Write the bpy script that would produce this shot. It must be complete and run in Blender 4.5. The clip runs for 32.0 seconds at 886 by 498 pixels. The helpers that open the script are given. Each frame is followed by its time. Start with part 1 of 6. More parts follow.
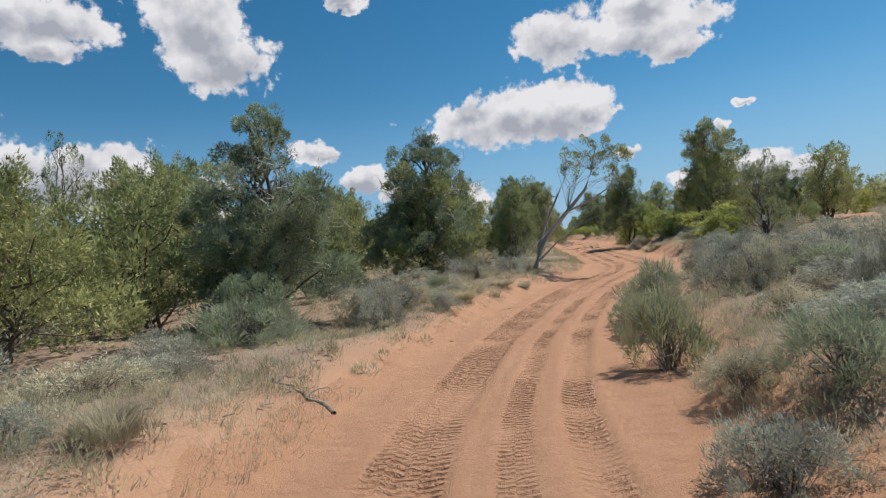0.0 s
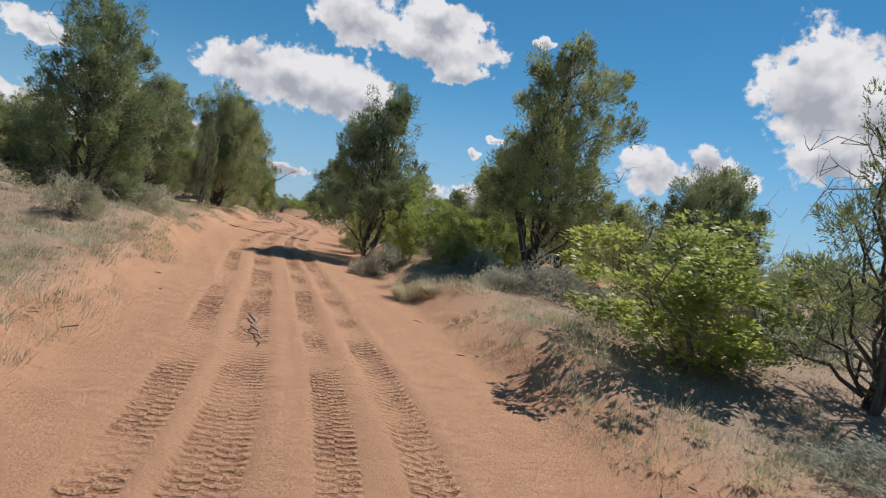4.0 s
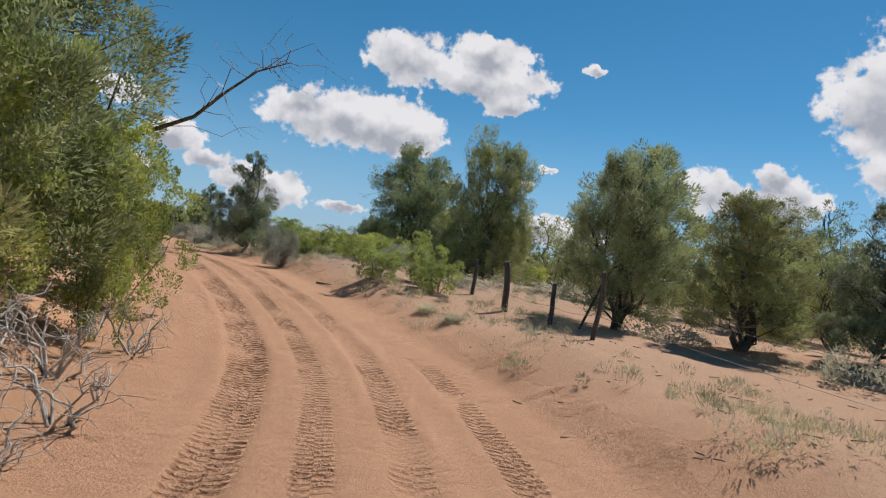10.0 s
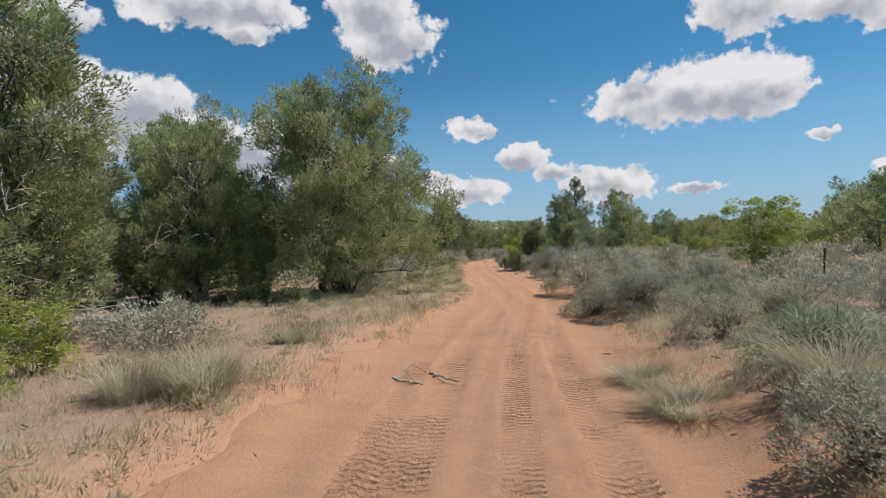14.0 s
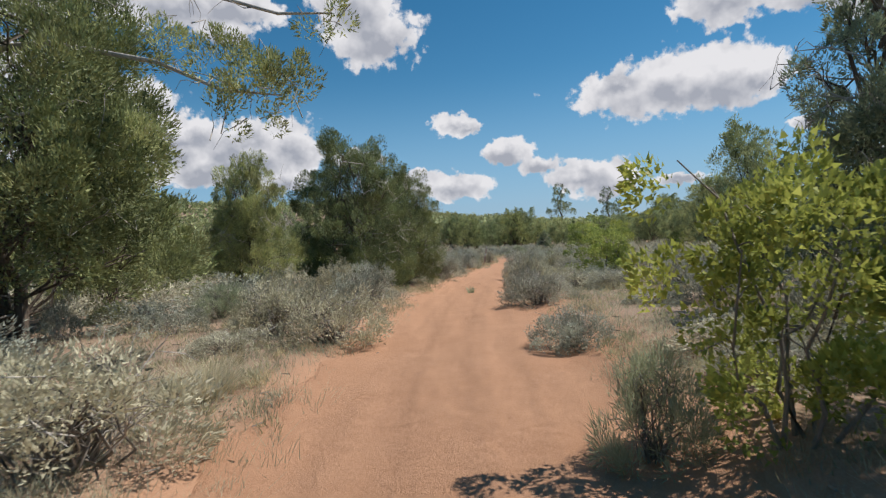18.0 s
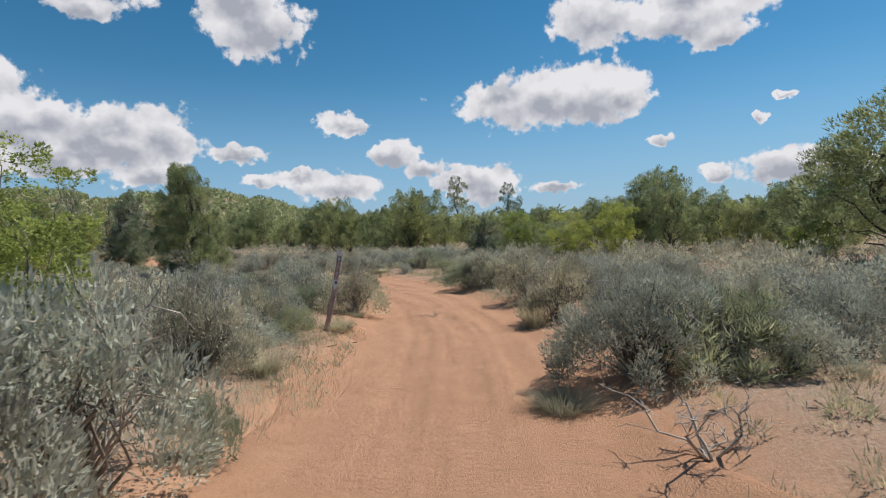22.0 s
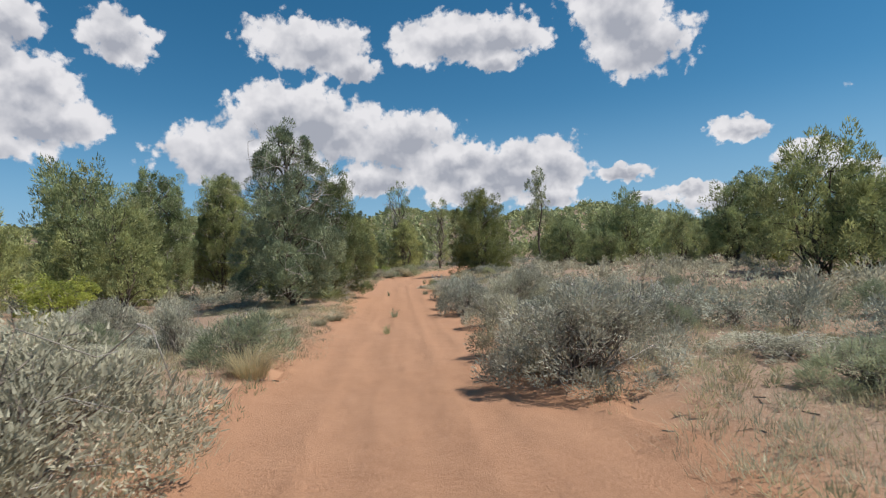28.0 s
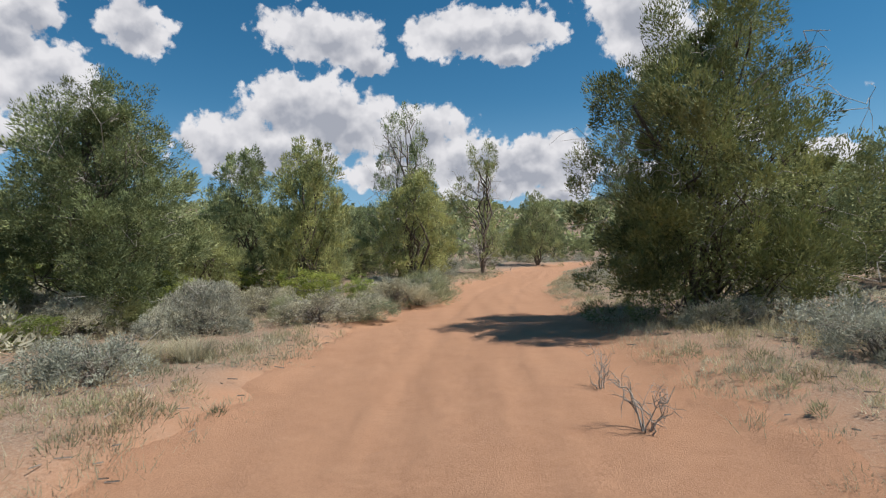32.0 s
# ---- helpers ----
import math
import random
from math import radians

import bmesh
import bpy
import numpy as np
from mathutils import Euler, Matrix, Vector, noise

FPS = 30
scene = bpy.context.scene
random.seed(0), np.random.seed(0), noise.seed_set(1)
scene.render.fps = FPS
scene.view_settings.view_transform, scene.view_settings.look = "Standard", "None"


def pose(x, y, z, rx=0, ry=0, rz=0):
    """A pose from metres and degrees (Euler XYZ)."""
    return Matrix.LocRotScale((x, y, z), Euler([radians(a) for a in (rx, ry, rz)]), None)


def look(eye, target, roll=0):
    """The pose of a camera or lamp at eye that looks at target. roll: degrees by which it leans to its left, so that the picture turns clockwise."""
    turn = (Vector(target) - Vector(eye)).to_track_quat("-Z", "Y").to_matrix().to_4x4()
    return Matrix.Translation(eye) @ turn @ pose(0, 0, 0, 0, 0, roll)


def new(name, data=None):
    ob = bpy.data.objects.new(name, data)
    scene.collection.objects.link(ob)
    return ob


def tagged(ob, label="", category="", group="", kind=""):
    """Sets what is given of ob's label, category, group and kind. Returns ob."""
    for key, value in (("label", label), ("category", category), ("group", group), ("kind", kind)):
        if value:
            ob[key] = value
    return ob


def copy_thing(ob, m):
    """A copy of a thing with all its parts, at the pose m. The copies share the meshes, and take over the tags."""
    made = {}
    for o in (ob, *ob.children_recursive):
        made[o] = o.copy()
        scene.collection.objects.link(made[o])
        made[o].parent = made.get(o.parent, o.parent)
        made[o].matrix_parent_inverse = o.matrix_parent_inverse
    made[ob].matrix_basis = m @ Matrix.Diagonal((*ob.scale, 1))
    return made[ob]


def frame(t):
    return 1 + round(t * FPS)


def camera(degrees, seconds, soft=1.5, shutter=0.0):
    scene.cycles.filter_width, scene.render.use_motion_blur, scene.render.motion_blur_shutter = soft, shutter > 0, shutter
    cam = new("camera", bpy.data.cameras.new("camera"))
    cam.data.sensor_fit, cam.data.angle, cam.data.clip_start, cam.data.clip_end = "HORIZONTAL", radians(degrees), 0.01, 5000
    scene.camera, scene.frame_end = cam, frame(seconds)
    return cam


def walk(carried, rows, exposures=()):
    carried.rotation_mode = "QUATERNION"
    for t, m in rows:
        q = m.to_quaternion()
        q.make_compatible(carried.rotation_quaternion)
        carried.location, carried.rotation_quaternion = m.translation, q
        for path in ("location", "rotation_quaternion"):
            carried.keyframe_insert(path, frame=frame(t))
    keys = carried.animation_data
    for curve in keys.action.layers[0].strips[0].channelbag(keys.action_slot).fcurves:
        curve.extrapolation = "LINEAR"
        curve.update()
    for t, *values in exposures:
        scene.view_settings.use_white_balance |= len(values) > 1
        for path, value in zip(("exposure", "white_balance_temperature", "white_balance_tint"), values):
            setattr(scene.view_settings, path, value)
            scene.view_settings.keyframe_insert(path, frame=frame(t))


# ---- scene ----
cam = camera(76, 32.0, 1.2, 0.05)
# seconds, place, turn
PATH = [
    (0.0, -0.00, 0.11, 1.663, 90.01, 5.68, 0.64),
    (0.5, 0.07, 2.67, 1.632, 89.56, 6.40, -1.24),
    (1.0, 0.36, 5.63, 1.530, 88.97, 7.16, -4.93),
    (1.5, 0.99, 8.68, 1.449, 87.87, 5.97, -9.91),
    (2.0, 1.78, 11.38, 1.419, 88.84, 3.34, -15.55),
    (2.5, 2.64, 14.05, 1.496, 89.61, -2.89, -20.01),
    (3.0, 3.98, 17.03, 1.587, 89.73, -7.69, -23.77),
    (3.5, 5.87, 20.44, 1.684, 89.13, -10.01, -25.54),
    (4.0, 7.68, 23.97, 1.750, 88.72, -10.32, -24.85),
    (4.5, 8.76, 27.30, 1.749, 89.37, -9.15, -21.32),
    (5.0, 9.26, 30.44, 1.702, 90.84, -7.40, -16.14),
    (5.5, 9.80, 33.97, 1.817, 91.56, -0.84, -10.31),
    (6.0, 10.18, 36.90, 1.942, 93.17, 6.85, -5.91),
    (6.5, 10.61, 40.32, 2.124, 93.59, 11.40, -4.39),
    (7.0, 11.01, 43.31, 2.109, 92.43, 11.65, -5.71),
    (7.5, 11.42, 46.02, 2.088, 89.83, 9.12, -8.76),
    (8.0, 12.13, 49.13, 2.123, 90.18, 6.25, -12.58),
    (8.5, 12.86, 52.20, 2.171, 89.19, 1.87, -15.69),
    (9.0, 13.63, 54.89, 2.151, 89.70, -0.69, -17.62),
    (9.5, 14.30, 57.88, 2.170, 89.98, -8.39, -19.32),
    (10.0, 15.32, 61.70, 2.259, 91.05, -8.50, -19.16),
    (10.5, 15.87, 64.67, 2.331, 93.02, -9.53, -17.25),
    (11.0, 16.26, 67.71, 2.260, 88.25, -7.77, -12.75),
    (11.5, 16.21, 70.78, 2.246, 89.58, -11.47, -8.03),
    (12.0, 15.99, 73.84, 2.534, 96.15, -6.69, -0.36),
    (12.5, 15.30, 76.85, 2.780, 96.70, -8.02, 6.27),
    (13.0, 14.49, 80.08, 2.914, 93.68, -5.40, 11.86),
    (13.5, 13.71, 83.16, 2.884, 90.37, -0.67, 15.32),
    (14.0, 12.77, 86.88, 2.750, 88.78, 2.09, 15.78),
    (14.5, 11.93, 90.31, 2.671, 89.21, 2.36, 14.41),
    (15.0, 11.34, 94.08, 2.600, 89.10, 2.11, 13.04),
    (15.5, 11.00, 98.32, 2.542, 88.35, 1.31, 11.90),
    (16.0, 10.57, 102.77, 2.495, 87.65, 0.68, 11.36),
    (16.5, 9.69, 107.14, 2.459, 87.70, 0.97, 11.74),
    (17.0, 8.48, 111.39, 2.427, 88.35, 1.95, 12.72),
    (17.5, 7.25, 115.83, 2.398, 88.76, 2.98, 13.79),
    (18.0, 6.03, 120.45, 2.308, 88.33, 3.47, 14.50),
    (18.5, 4.89, 125.21, 2.201, 88.00, 3.27, 13.84),
    (19.0, 3.96, 129.51, 2.178, 88.21, 2.92, 11.48),
    (19.5, 3.35, 132.93, 2.230, 88.17, 2.86, 9.58),
    (20.0, 2.45, 137.92, 1.943, 85.50, 1.23, 7.78),
    (20.5, 1.71, 142.76, 1.667, 85.40, 0.41, 6.31),
    (21.0, 1.14, 147.28, 1.537, 87.06, 1.61, 5.15),
    (21.5, 0.66, 151.54, 1.396, 87.64, 2.02, 4.17),
    (22.0, 0.39, 155.08, 1.296, 87.95, 2.23, 2.94),
    (22.5, 0.18, 158.39, 1.247, 88.03, 0.52, 1.49),
    (23.0, 0.01, 161.52, 1.197, 88.03, -0.72, 0.03),
    (23.5, 0.00, 164.42, 1.082, 88.28, -0.64, -0.60),
    (24.0, -0.18, 167.42, 1.030, 88.14, -2.47, 0.77),
    (24.5, -0.69, 170.29, 0.946, 87.75, -3.56, 4.18),
    (25.0, -1.56, 173.37, 0.818, 88.47, -5.04, 8.45),
    (25.5, -2.60, 176.46, 0.656, 87.84, -3.72, 14.36),
    (26.0, -3.93, 179.23, 0.556, 87.61, -4.10, 19.96),
    (26.5, -5.34, 181.61, 0.580, 88.27, -2.24, 25.21),
    (27.0, -6.97, 184.21, 0.536, 89.27, -0.22, 30.75),
    (27.5, -9.04, 187.16, 0.419, 90.51, 1.67, 36.25),
    (28.0, -11.57, 190.33, 0.323, 91.36, 2.80, 40.68),
    (28.5, -14.56, 193.55, 0.343, 91.18, 2.53, 42.97),
    (29.0, -17.79, 196.75, 0.453, 90.26, 1.35, 43.88),
    (29.5, -20.93, 199.84, 0.330, 90.40, 0.71, 44.04),
    (30.0, -24.27, 203.24, 0.387, 89.96, 0.39, 44.33),
    (30.5, -27.35, 206.13, 0.431, 90.13, 1.43, 44.30),
    (31.0, -30.31, 209.21, 0.579, 90.26, 2.20, 43.89),
    (31.5, -33.64, 212.58, 0.594, 90.55, 3.23, 43.13),
    (32.0, -36.35, 215.52, 0.737, 90.85, 1.74, 41.78),
]
walk(cam, [(t, pose(*p)) for t, *p in PATH], [(0.0, 0.14, 6450, 12), (32.0, 0.14, 6450, 12)])

# ---- light ----
SUN_HIGH, SUN_TURN = 56.0, -60.0  # elevation, and bearing to the left of +y, in degrees
sun_way = Vector((-math.sin(radians(SUN_TURN)) * math.cos(radians(SUN_HIGH)), math.cos(radians(SUN_TURN)) * math.cos(radians(SUN_HIGH)), math.sin(radians(SUN_HIGH))))
sun = new("sun", bpy.data.lights.new("sun", "SUN"))
sun.data.energy, sun.data.angle, sun.data.color = 4.4, radians(0.55), (1.0, 0.95, 0.87)
sun.matrix_world = look(sun_way * 100, (0, 0, 0))

world = bpy.data.worlds.new("sky")
scene.world = world
world.use_nodes = True
wn, wl = world.node_tree.nodes, world.node_tree.links
wn.clear()


def wnode(kind, *inputs, **settings):
    """A node of the sky, its first sockets linked or set in order."""
    n = wn.new(kind)
    for key, value in settings.items():
        setattr(n, key, value)
    for socket, value in zip(n.inputs, inputs):
        if value is None:
            continue
        if isinstance(value, bpy.types.NodeSocket):
            wl.new(value, socket)
        else:
            socket.default_value = value
    return n


def wmath(op, a, b=None, c=None):
    return wnode("ShaderNodeMath", a, b, c, operation=op).outputs[0]


sky = wnode("ShaderNodeTexSky", sky_type="NISHITA", sun_disc=False, sun_elevation=radians(SUN_HIGH), sun_rotation=radians(-SUN_TURN),
            altitude=1700, air_density=1.0, dust_density=0.15, ozone_density=1.2)
direction = wnode("ShaderNodeTexCoord").outputs["Generated"]
parts_of = wnode("ShaderNodeSeparateXYZ", direction).outputs
bearing = wmath("MULTIPLY", wmath("ARCTAN2", wmath("MULTIPLY", parts_of[0], -1.0), parts_of[1]), 57.29578)
height = wmath("MULTIPLY", wmath("ARCSINE", parts_of[2]), 57.29578)
at = wnode("ShaderNodeCombineXYZ", bearing, height, 0.0).outputs[0]
stir = wnode("ShaderNodeTexNoise", direction, noise_dimensions="3D")
stir.inputs["Scale"].default_value, stir.inputs["Detail"].default_value = 48.0, 4.0
stirred = wnode("ShaderNodeVectorMath", stir.outputs["Color"], (0.5, 0.5, 0.5), operation="SUBTRACT").outputs[0]
stirred = wnode("ShaderNodeVectorMath", stirred, (2.7, 1.8, 0.0), operation="MULTIPLY").outputs[0]
at = wnode("ShaderNodeVectorMath", at, stirred, operation="ADD").outputs[0]
# fair-weather cumulus: bearing, height, half width and half height of each billow, in degrees
CLOUDS = (
    ((-7.4, 12.4, 8.0, 2.9), (-12.3, 12.0, 5.1, 2.7), (-3.0, 13.0, 3.7, 1.5), (-15.1, 11.5, 2.4, 1.3),),
    ((-12.7, 18.9, 4.8, 2.4), (-21.1, 20.3, 4.0, 1.9), (-20.6, 17.7, 5.8, 2.1), (-23.9, 16.1, 2.7, 1.3),),
    ((-31.7, 19.9, 1.1, 0.5), (-43.7, 9.7, 3.3, 2.3), (-49.4, 9.3, 3.6, 2.5), (-48.4, 11.2, 1.8, 1.3),),
    ((-56.0, 18.0, 4.8, 4.7), (-57.5, 12.0, 3.9, 2.2), (-62.6, 15.9, 6.9, 4.7), (-8.4, 3.8, 2.4, 0.5), (0.5, 4.9, 4.2, 1.5),),
    ((8.0, 23.8, 1.8, 0.6), (7.8, 7.6, 2.4, 1.6), (29.2, 9.7, 3.0, 2.3), (11.4, 10.3, 1.6, 1.0), (34.7, 7.7, 5.7, 1.0), (-28.2, 10.2, 0.9, 0.4), (-26.5, 8.5, 0.6, 0.4),),
    ((22.5, 23.2, 4.7, 3.6), (20.3, 19.2, 5.3, 2.9), (8.5, 25.1, 1.8, 1.3), (12.6, 10.7, 2.4, 1.1), (-23.1, 4.1, 1.8, 0.9), (-27.3, 4.1, 2.1, 1.1),),
    ((7.9, 7.5, 3.0, 1.3), (4.9, 6.0, 2.2, 1.1), (13.5, 4.6, 4.8, 1.4), (16.8, 5.7, 2.1, 0.7), (-1.7, 4.2, 3.0, 2.0), (-8.3, 3.6, 2.4, 0.5), (-28.3, 4.4, 3.8, 1.7), (-32.4, 3.9, 3.1, 1.0), (-18.2, 7.6, 1.5, 0.5), (22.6, 7.7, 2.3, 0.9), (20.4, 5.3, 1.8, 0.6),),
    ((55.9, 15.1, 5.3, 3.1), (50.5, 13.2, 5.9, 3.2), (43.3, 12.8, 4.3, 2.7), (38.4, 10.2, 4.3, 1.6), (32.3, 10.3, 3.7, 1.8), (47.2, 8.6, 4.9, 1.9), (28.6, 8.2, 3.2, 1.7), (22.3, 7.9, 2.1, 0.8),),
    ((52.6, 21.4, 6.3, 2.5), (48.7, 19.3, 2.6, 1.6), (37.9, 21.6, 7.8, 2.3), (34.1, 19.4, 3.1, 1.3), (79.3, 18.9, 3.2, 2.5), (76.3, 16.5, 4.1, 2.5), (70.2, 20.8, 3.0, 2.6), (82.6, 14.3, 5.6, 2.2), (75.6, 13.1, 4.6, 2.0), (80.7, 10.9, 5.8, 1.5), (61.4, 10.8, 6.3, 3.2),),
    ((52.7, 14.8, 5.1, 3.5), (45.4, 12.1, 4.6, 3.0), (56.8, 10.9, 5.9, 2.2), (40.4, 9.5, 4.1, 2.3), (34.0, 8.8, 4.2, 2.4), (28.6, 8.8, 3.2, 2.0), (37.0, 6.7, 4.7, 1.3), (30.0, 5.9, 3.2, 1.3),),
    ((34.4, 21.3, 6.1, 1.5), (38.3, 9.3, 3.1, 3.1), (32.5, 8.6, 5.0, 2.2), (37.3, 7.2, 4.4, 1.5),),
    ((81.1, 18.9, 4.0, 2.2), (77.9, 20.5, 3.2, 2.0), (82.7, 13.9, 3.5, 2.4), (88.5, 16.0, 10.1, 3.1),),
)
near, under = None, None
for group in CLOUDS:
    for a, e, w, h in group:
        off = wnode("ShaderNodeVectorMath", at, (a, e, 0), operation="SUBTRACT").outputs[0]
        off = wnode("ShaderNodeVectorMath", off, (math.cos(radians(e)) / w, 1 / h, 0), operation="MULTIPLY").outputs[0]
        d = wnode("ShaderNodeVectorMath", off, operation="LENGTH").outputs["Value"]
        near = d if near is None else wmath("SMOOTH_MIN", near, d, 0.3)
        low = wnode("ShaderNodeVectorMath", off, (0.0, 0.42, 0), operation="ADD").outputs[0]
        low = wnode("ShaderNodeVectorMath", low, operation="LENGTH").outputs["Value"]
        under = low if under is None else wmath("SMOOTH_MIN", under, low, 0.3)


def billow(move, scale, detail):
    v = wnode("ShaderNodeVectorMath", direction, move, operation="ADD").outputs[0]
    n = wnode("ShaderNodeTexNoise", noise_dimensions="3D")
    wl.new(v, n.inputs["Vector"])
    n.inputs["Scale"].default_value, n.inputs["Detail"].default_value, n.inputs["Roughness"].default_value = scale, detail, 0.57
    return n.outputs["Fac"]


def heads(move, scale, detail):
    """Rounded heads of cloud: the distance to the nearest of scattered centres, at several sizes."""
    v = wnode("ShaderNodeVectorMath", direction, move, operation="ADD").outputs[0]
    n = wnode("ShaderNodeTexVoronoi", voronoi_dimensions="3D", feature="F1", normalize=True)
    wl.new(v, n.inputs["Vector"])
    n.inputs["Scale"].default_value, n.inputs["Detail"].default_value, n.inputs["Roughness"].default_value = scale, detail, 0.55
    return n.outputs["Distance"]


puffs, higher = heads((0, 0, 0), 15.0, 3.0), heads((0.004, 0.0, 0.016), 15.0, 1.5)
fine, wisp = billow((3, 1, 2), 14.0, 8.0), billow((1, 5, 2), 52.0, 6.0)
body = wmath("ADD", wmath("SUBTRACT", 1.0, near), wmath("MULTIPLY", wmath("SUBTRACT", 0.36, puffs), 1.15))
body = wmath("ADD", body, wmath("MULTIPLY", wmath("SUBTRACT", fine, 0.5), 1.5))
body = wmath("ADD", body, wmath("MULTIPLY", wmath("SUBTRACT", wisp, 0.5), 0.9))
cover = wnode("ShaderNodeMapRange", body, 0.0, 0.26, 0.0, 1.0, interpolation_type="SMOOTHSTEP").outputs[0]
lit = wmath("ADD", 0.84, wmath("MULTIPLY", wmath("SUBTRACT", higher, puffs), 2.6))
shade = wnode("ShaderNodeMapRange", wmath("ADD", under, wmath("MULTIPLY", wmath("SUBTRACT", fine, 0.5), 0.9)), 0.08, 0.85, 0.92, -0.10).outputs[0]
lit = wmath("MINIMUM", wmath("MAXIMUM", wmath("SUBTRACT", lit, shade), 0.0), 1.0)
tone = wnode("ShaderNodeMix", lit, data_type="RGBA")
tone.inputs["A"].default_value, tone.inputs["B"].default_value = (3.1, 3.3, 3.75, 1), (6.5, 6.5, 6.6, 1)
clear = wnode("ShaderNodeHueSaturation", 0.485, 1.35, 0.76, 1.0, sky.outputs[0]).outputs[0]
haze = wnode("ShaderNodeMix", wnode("ShaderNodeMapRange", height, 0.0, 16.0, 0.75, 0.0, interpolation_type="SMOOTHSTEP").outputs[0], data_type="RGBA")
wl.new(clear, haze.inputs["A"])
haze.inputs["B"].default_value = (1.9, 3.5, 5.3, 1)
mixed = wnode("ShaderNodeMix", cover, data_type="RGBA")
wl.new(haze.outputs["Result"], mixed.inputs["A"])
wl.new(tone.outputs["Result"], mixed.inputs["B"])
back = wnode("ShaderNodeBackground", mixed.outputs["Result"], 0.11)
wl.new(back.outputs[0], wnode("ShaderNodeOutputWorld").inputs[0])


# ---- materials ----
def material(name, rough=0.9):
    m = bpy.data.materials.new(name)
    m.use_nodes = True
    n, l = m.node_tree.nodes, m.node_tree.links
    b = n["Principled BSDF"]
    b.inputs["Roughness"].default_value = rough
    b.inputs["Specular IOR Level"].default_value = 0.25
    return m, n, l, b


def ramp_node(n, l, source, stops):
    r = n.new("ShaderNodeValToRGB")
    l.new(source, r.inputs[0])
    e = r.color_ramp.elements
    while len(e) < len(stops):
        e.new(0.5)
    for k, (p, c) in zip(e, stops):
        k.position, k.color = p, (*c, 1)
    return r.outputs[0]


def noise_node(n, l, scale, detail=4.0, rough=0.6, coord=None, stretch=None):
    t = n.new("ShaderNodeTexNoise")
    t.inputs["Scale"].default_value, t.inputs["Detail"].default_value, t.inputs["Roughness"].default_value = scale, detail, rough
    if coord is not None:
        if stretch:
            k = n.new("ShaderNodeMapping")
            k.inputs["Scale"].default_value = stretch
            l.new(coord, k.inputs[0])
            coord = k.outputs[0]
        l.new(coord, t.inputs["Vector"])
    return t.outputs["Fac"]


def mix_node(n, l, fac, a, b, blend="MIX"):
    k = n.new("ShaderNodeMix")
    k.data_type, k.blend_type = "RGBA", blend
    for socket, v in ((k.inputs["Factor"], fac), (k.inputs["A"], a), (k.inputs["B"], b)):
        if isinstance(v, bpy.types.NodeSocket):
            l.new(v, socket)
        else:
            socket.default_value = v if isinstance(v, (int, float)) else (*v, 1)
    return k.outputs["Result"]


def bump_node(n, l, b, height, strength, distance):
    k = n.new("ShaderNodeBump")
    k.inputs["Strength"].default_value, k.inputs["Distance"].default_value = strength, distance
    l.new(height, k.inputs["Height"])
    l.new(k.outputs[0], b.inputs["Normal"])


def tread_height(n, l, pos):
    """Tyre prints: chevron lugs in each rut, from the distances that the track's mesh carries."""
    def math_node(op, a, b=None, c=None):
        k = n.new("ShaderNodeMath")
        k.operation = op
        for socket, v in zip(k.inputs, (a, b, c)):
            if isinstance(v, bpy.types.NodeSocket):
                l.new(v, socket)
            elif v is not None:
                socket.default_value = v
        return k.outputs[0]

    def carried(name):
        k = n.new("ShaderNodeAttribute")
        k.attribute_name = name
        return k

    along = carried("along").outputs["Fac"]
    rough = noise_node(n, l, 6, 4, 0.65, pos)
    crumb = noise_node(n, l, 16, 3, 0.6, pos)
    worn = noise_node(n, l, 0.8, 2, 0.5, pos)
    total = None
    for k in range(5):
        u = carried("rut_%d" % k).outputs["Fac"]
        width = math_node("ABSOLUTE", u)
        inside = math_node("SMOOTH_MIN", math_node("MULTIPLY", math_node("MAXIMUM", math_node("SUBTRACT", 1.05, width), 0.0), 5.0), 1.0, 0.2)
        half_turn = math_node("MULTIPLY", math_node("GREATER_THAN", u, 0.0), math.pi)
        turn = math_node("ADD", math_node("MULTIPLY", along, 2 * math.pi / (0.105, 0.115, 0.095, 0.12, 0.10)[k]), math_node("MULTIPLY", width, (1.9, -2.2, 1.6, 2.4, -1.8)[k]))
        turn = math_node("ADD", math_node("ADD", turn, half_turn), math_node("MULTIPLY", rough, 8.0))
        lug = math_node("MINIMUM", math_node("MAXIMUM", math_node("MULTIPLY", math_node("SINE", turn), 1.7), -1.0), 1.0)
        groove = math_node("MULTIPLY", math_node("LESS_THAN", math_node("ABSOLUTE", math_node("SUBTRACT", width, 0.5)), 0.07), 0.5)
        part_ = math_node("MULTIPLY", math_node("ADD", lug, groove), inside)
        total = part_ if total is None else math_node("ADD", total, part_)
    keep = n.new("ShaderNodeMapRange")
    for socket, v in zip(keep.inputs, (worn, 0.40, 0.60, 0.12, 1.0)):
        if isinstance(v, bpy.types.NodeSocket):
            l.new(v, socket)
        else:
            socket.default_value = v
    total = math_node("MULTIPLY", total, math_node("MINIMUM", math_node("MAXIMUM", math_node("MULTIPLY_ADD", crumb, 6.0, -2.2), 0.15), 1.25))
    return math_node("MULTIPLY", math_node("MULTIPLY", total, keep.outputs[0]), carried("fresh").outputs["Fac"])


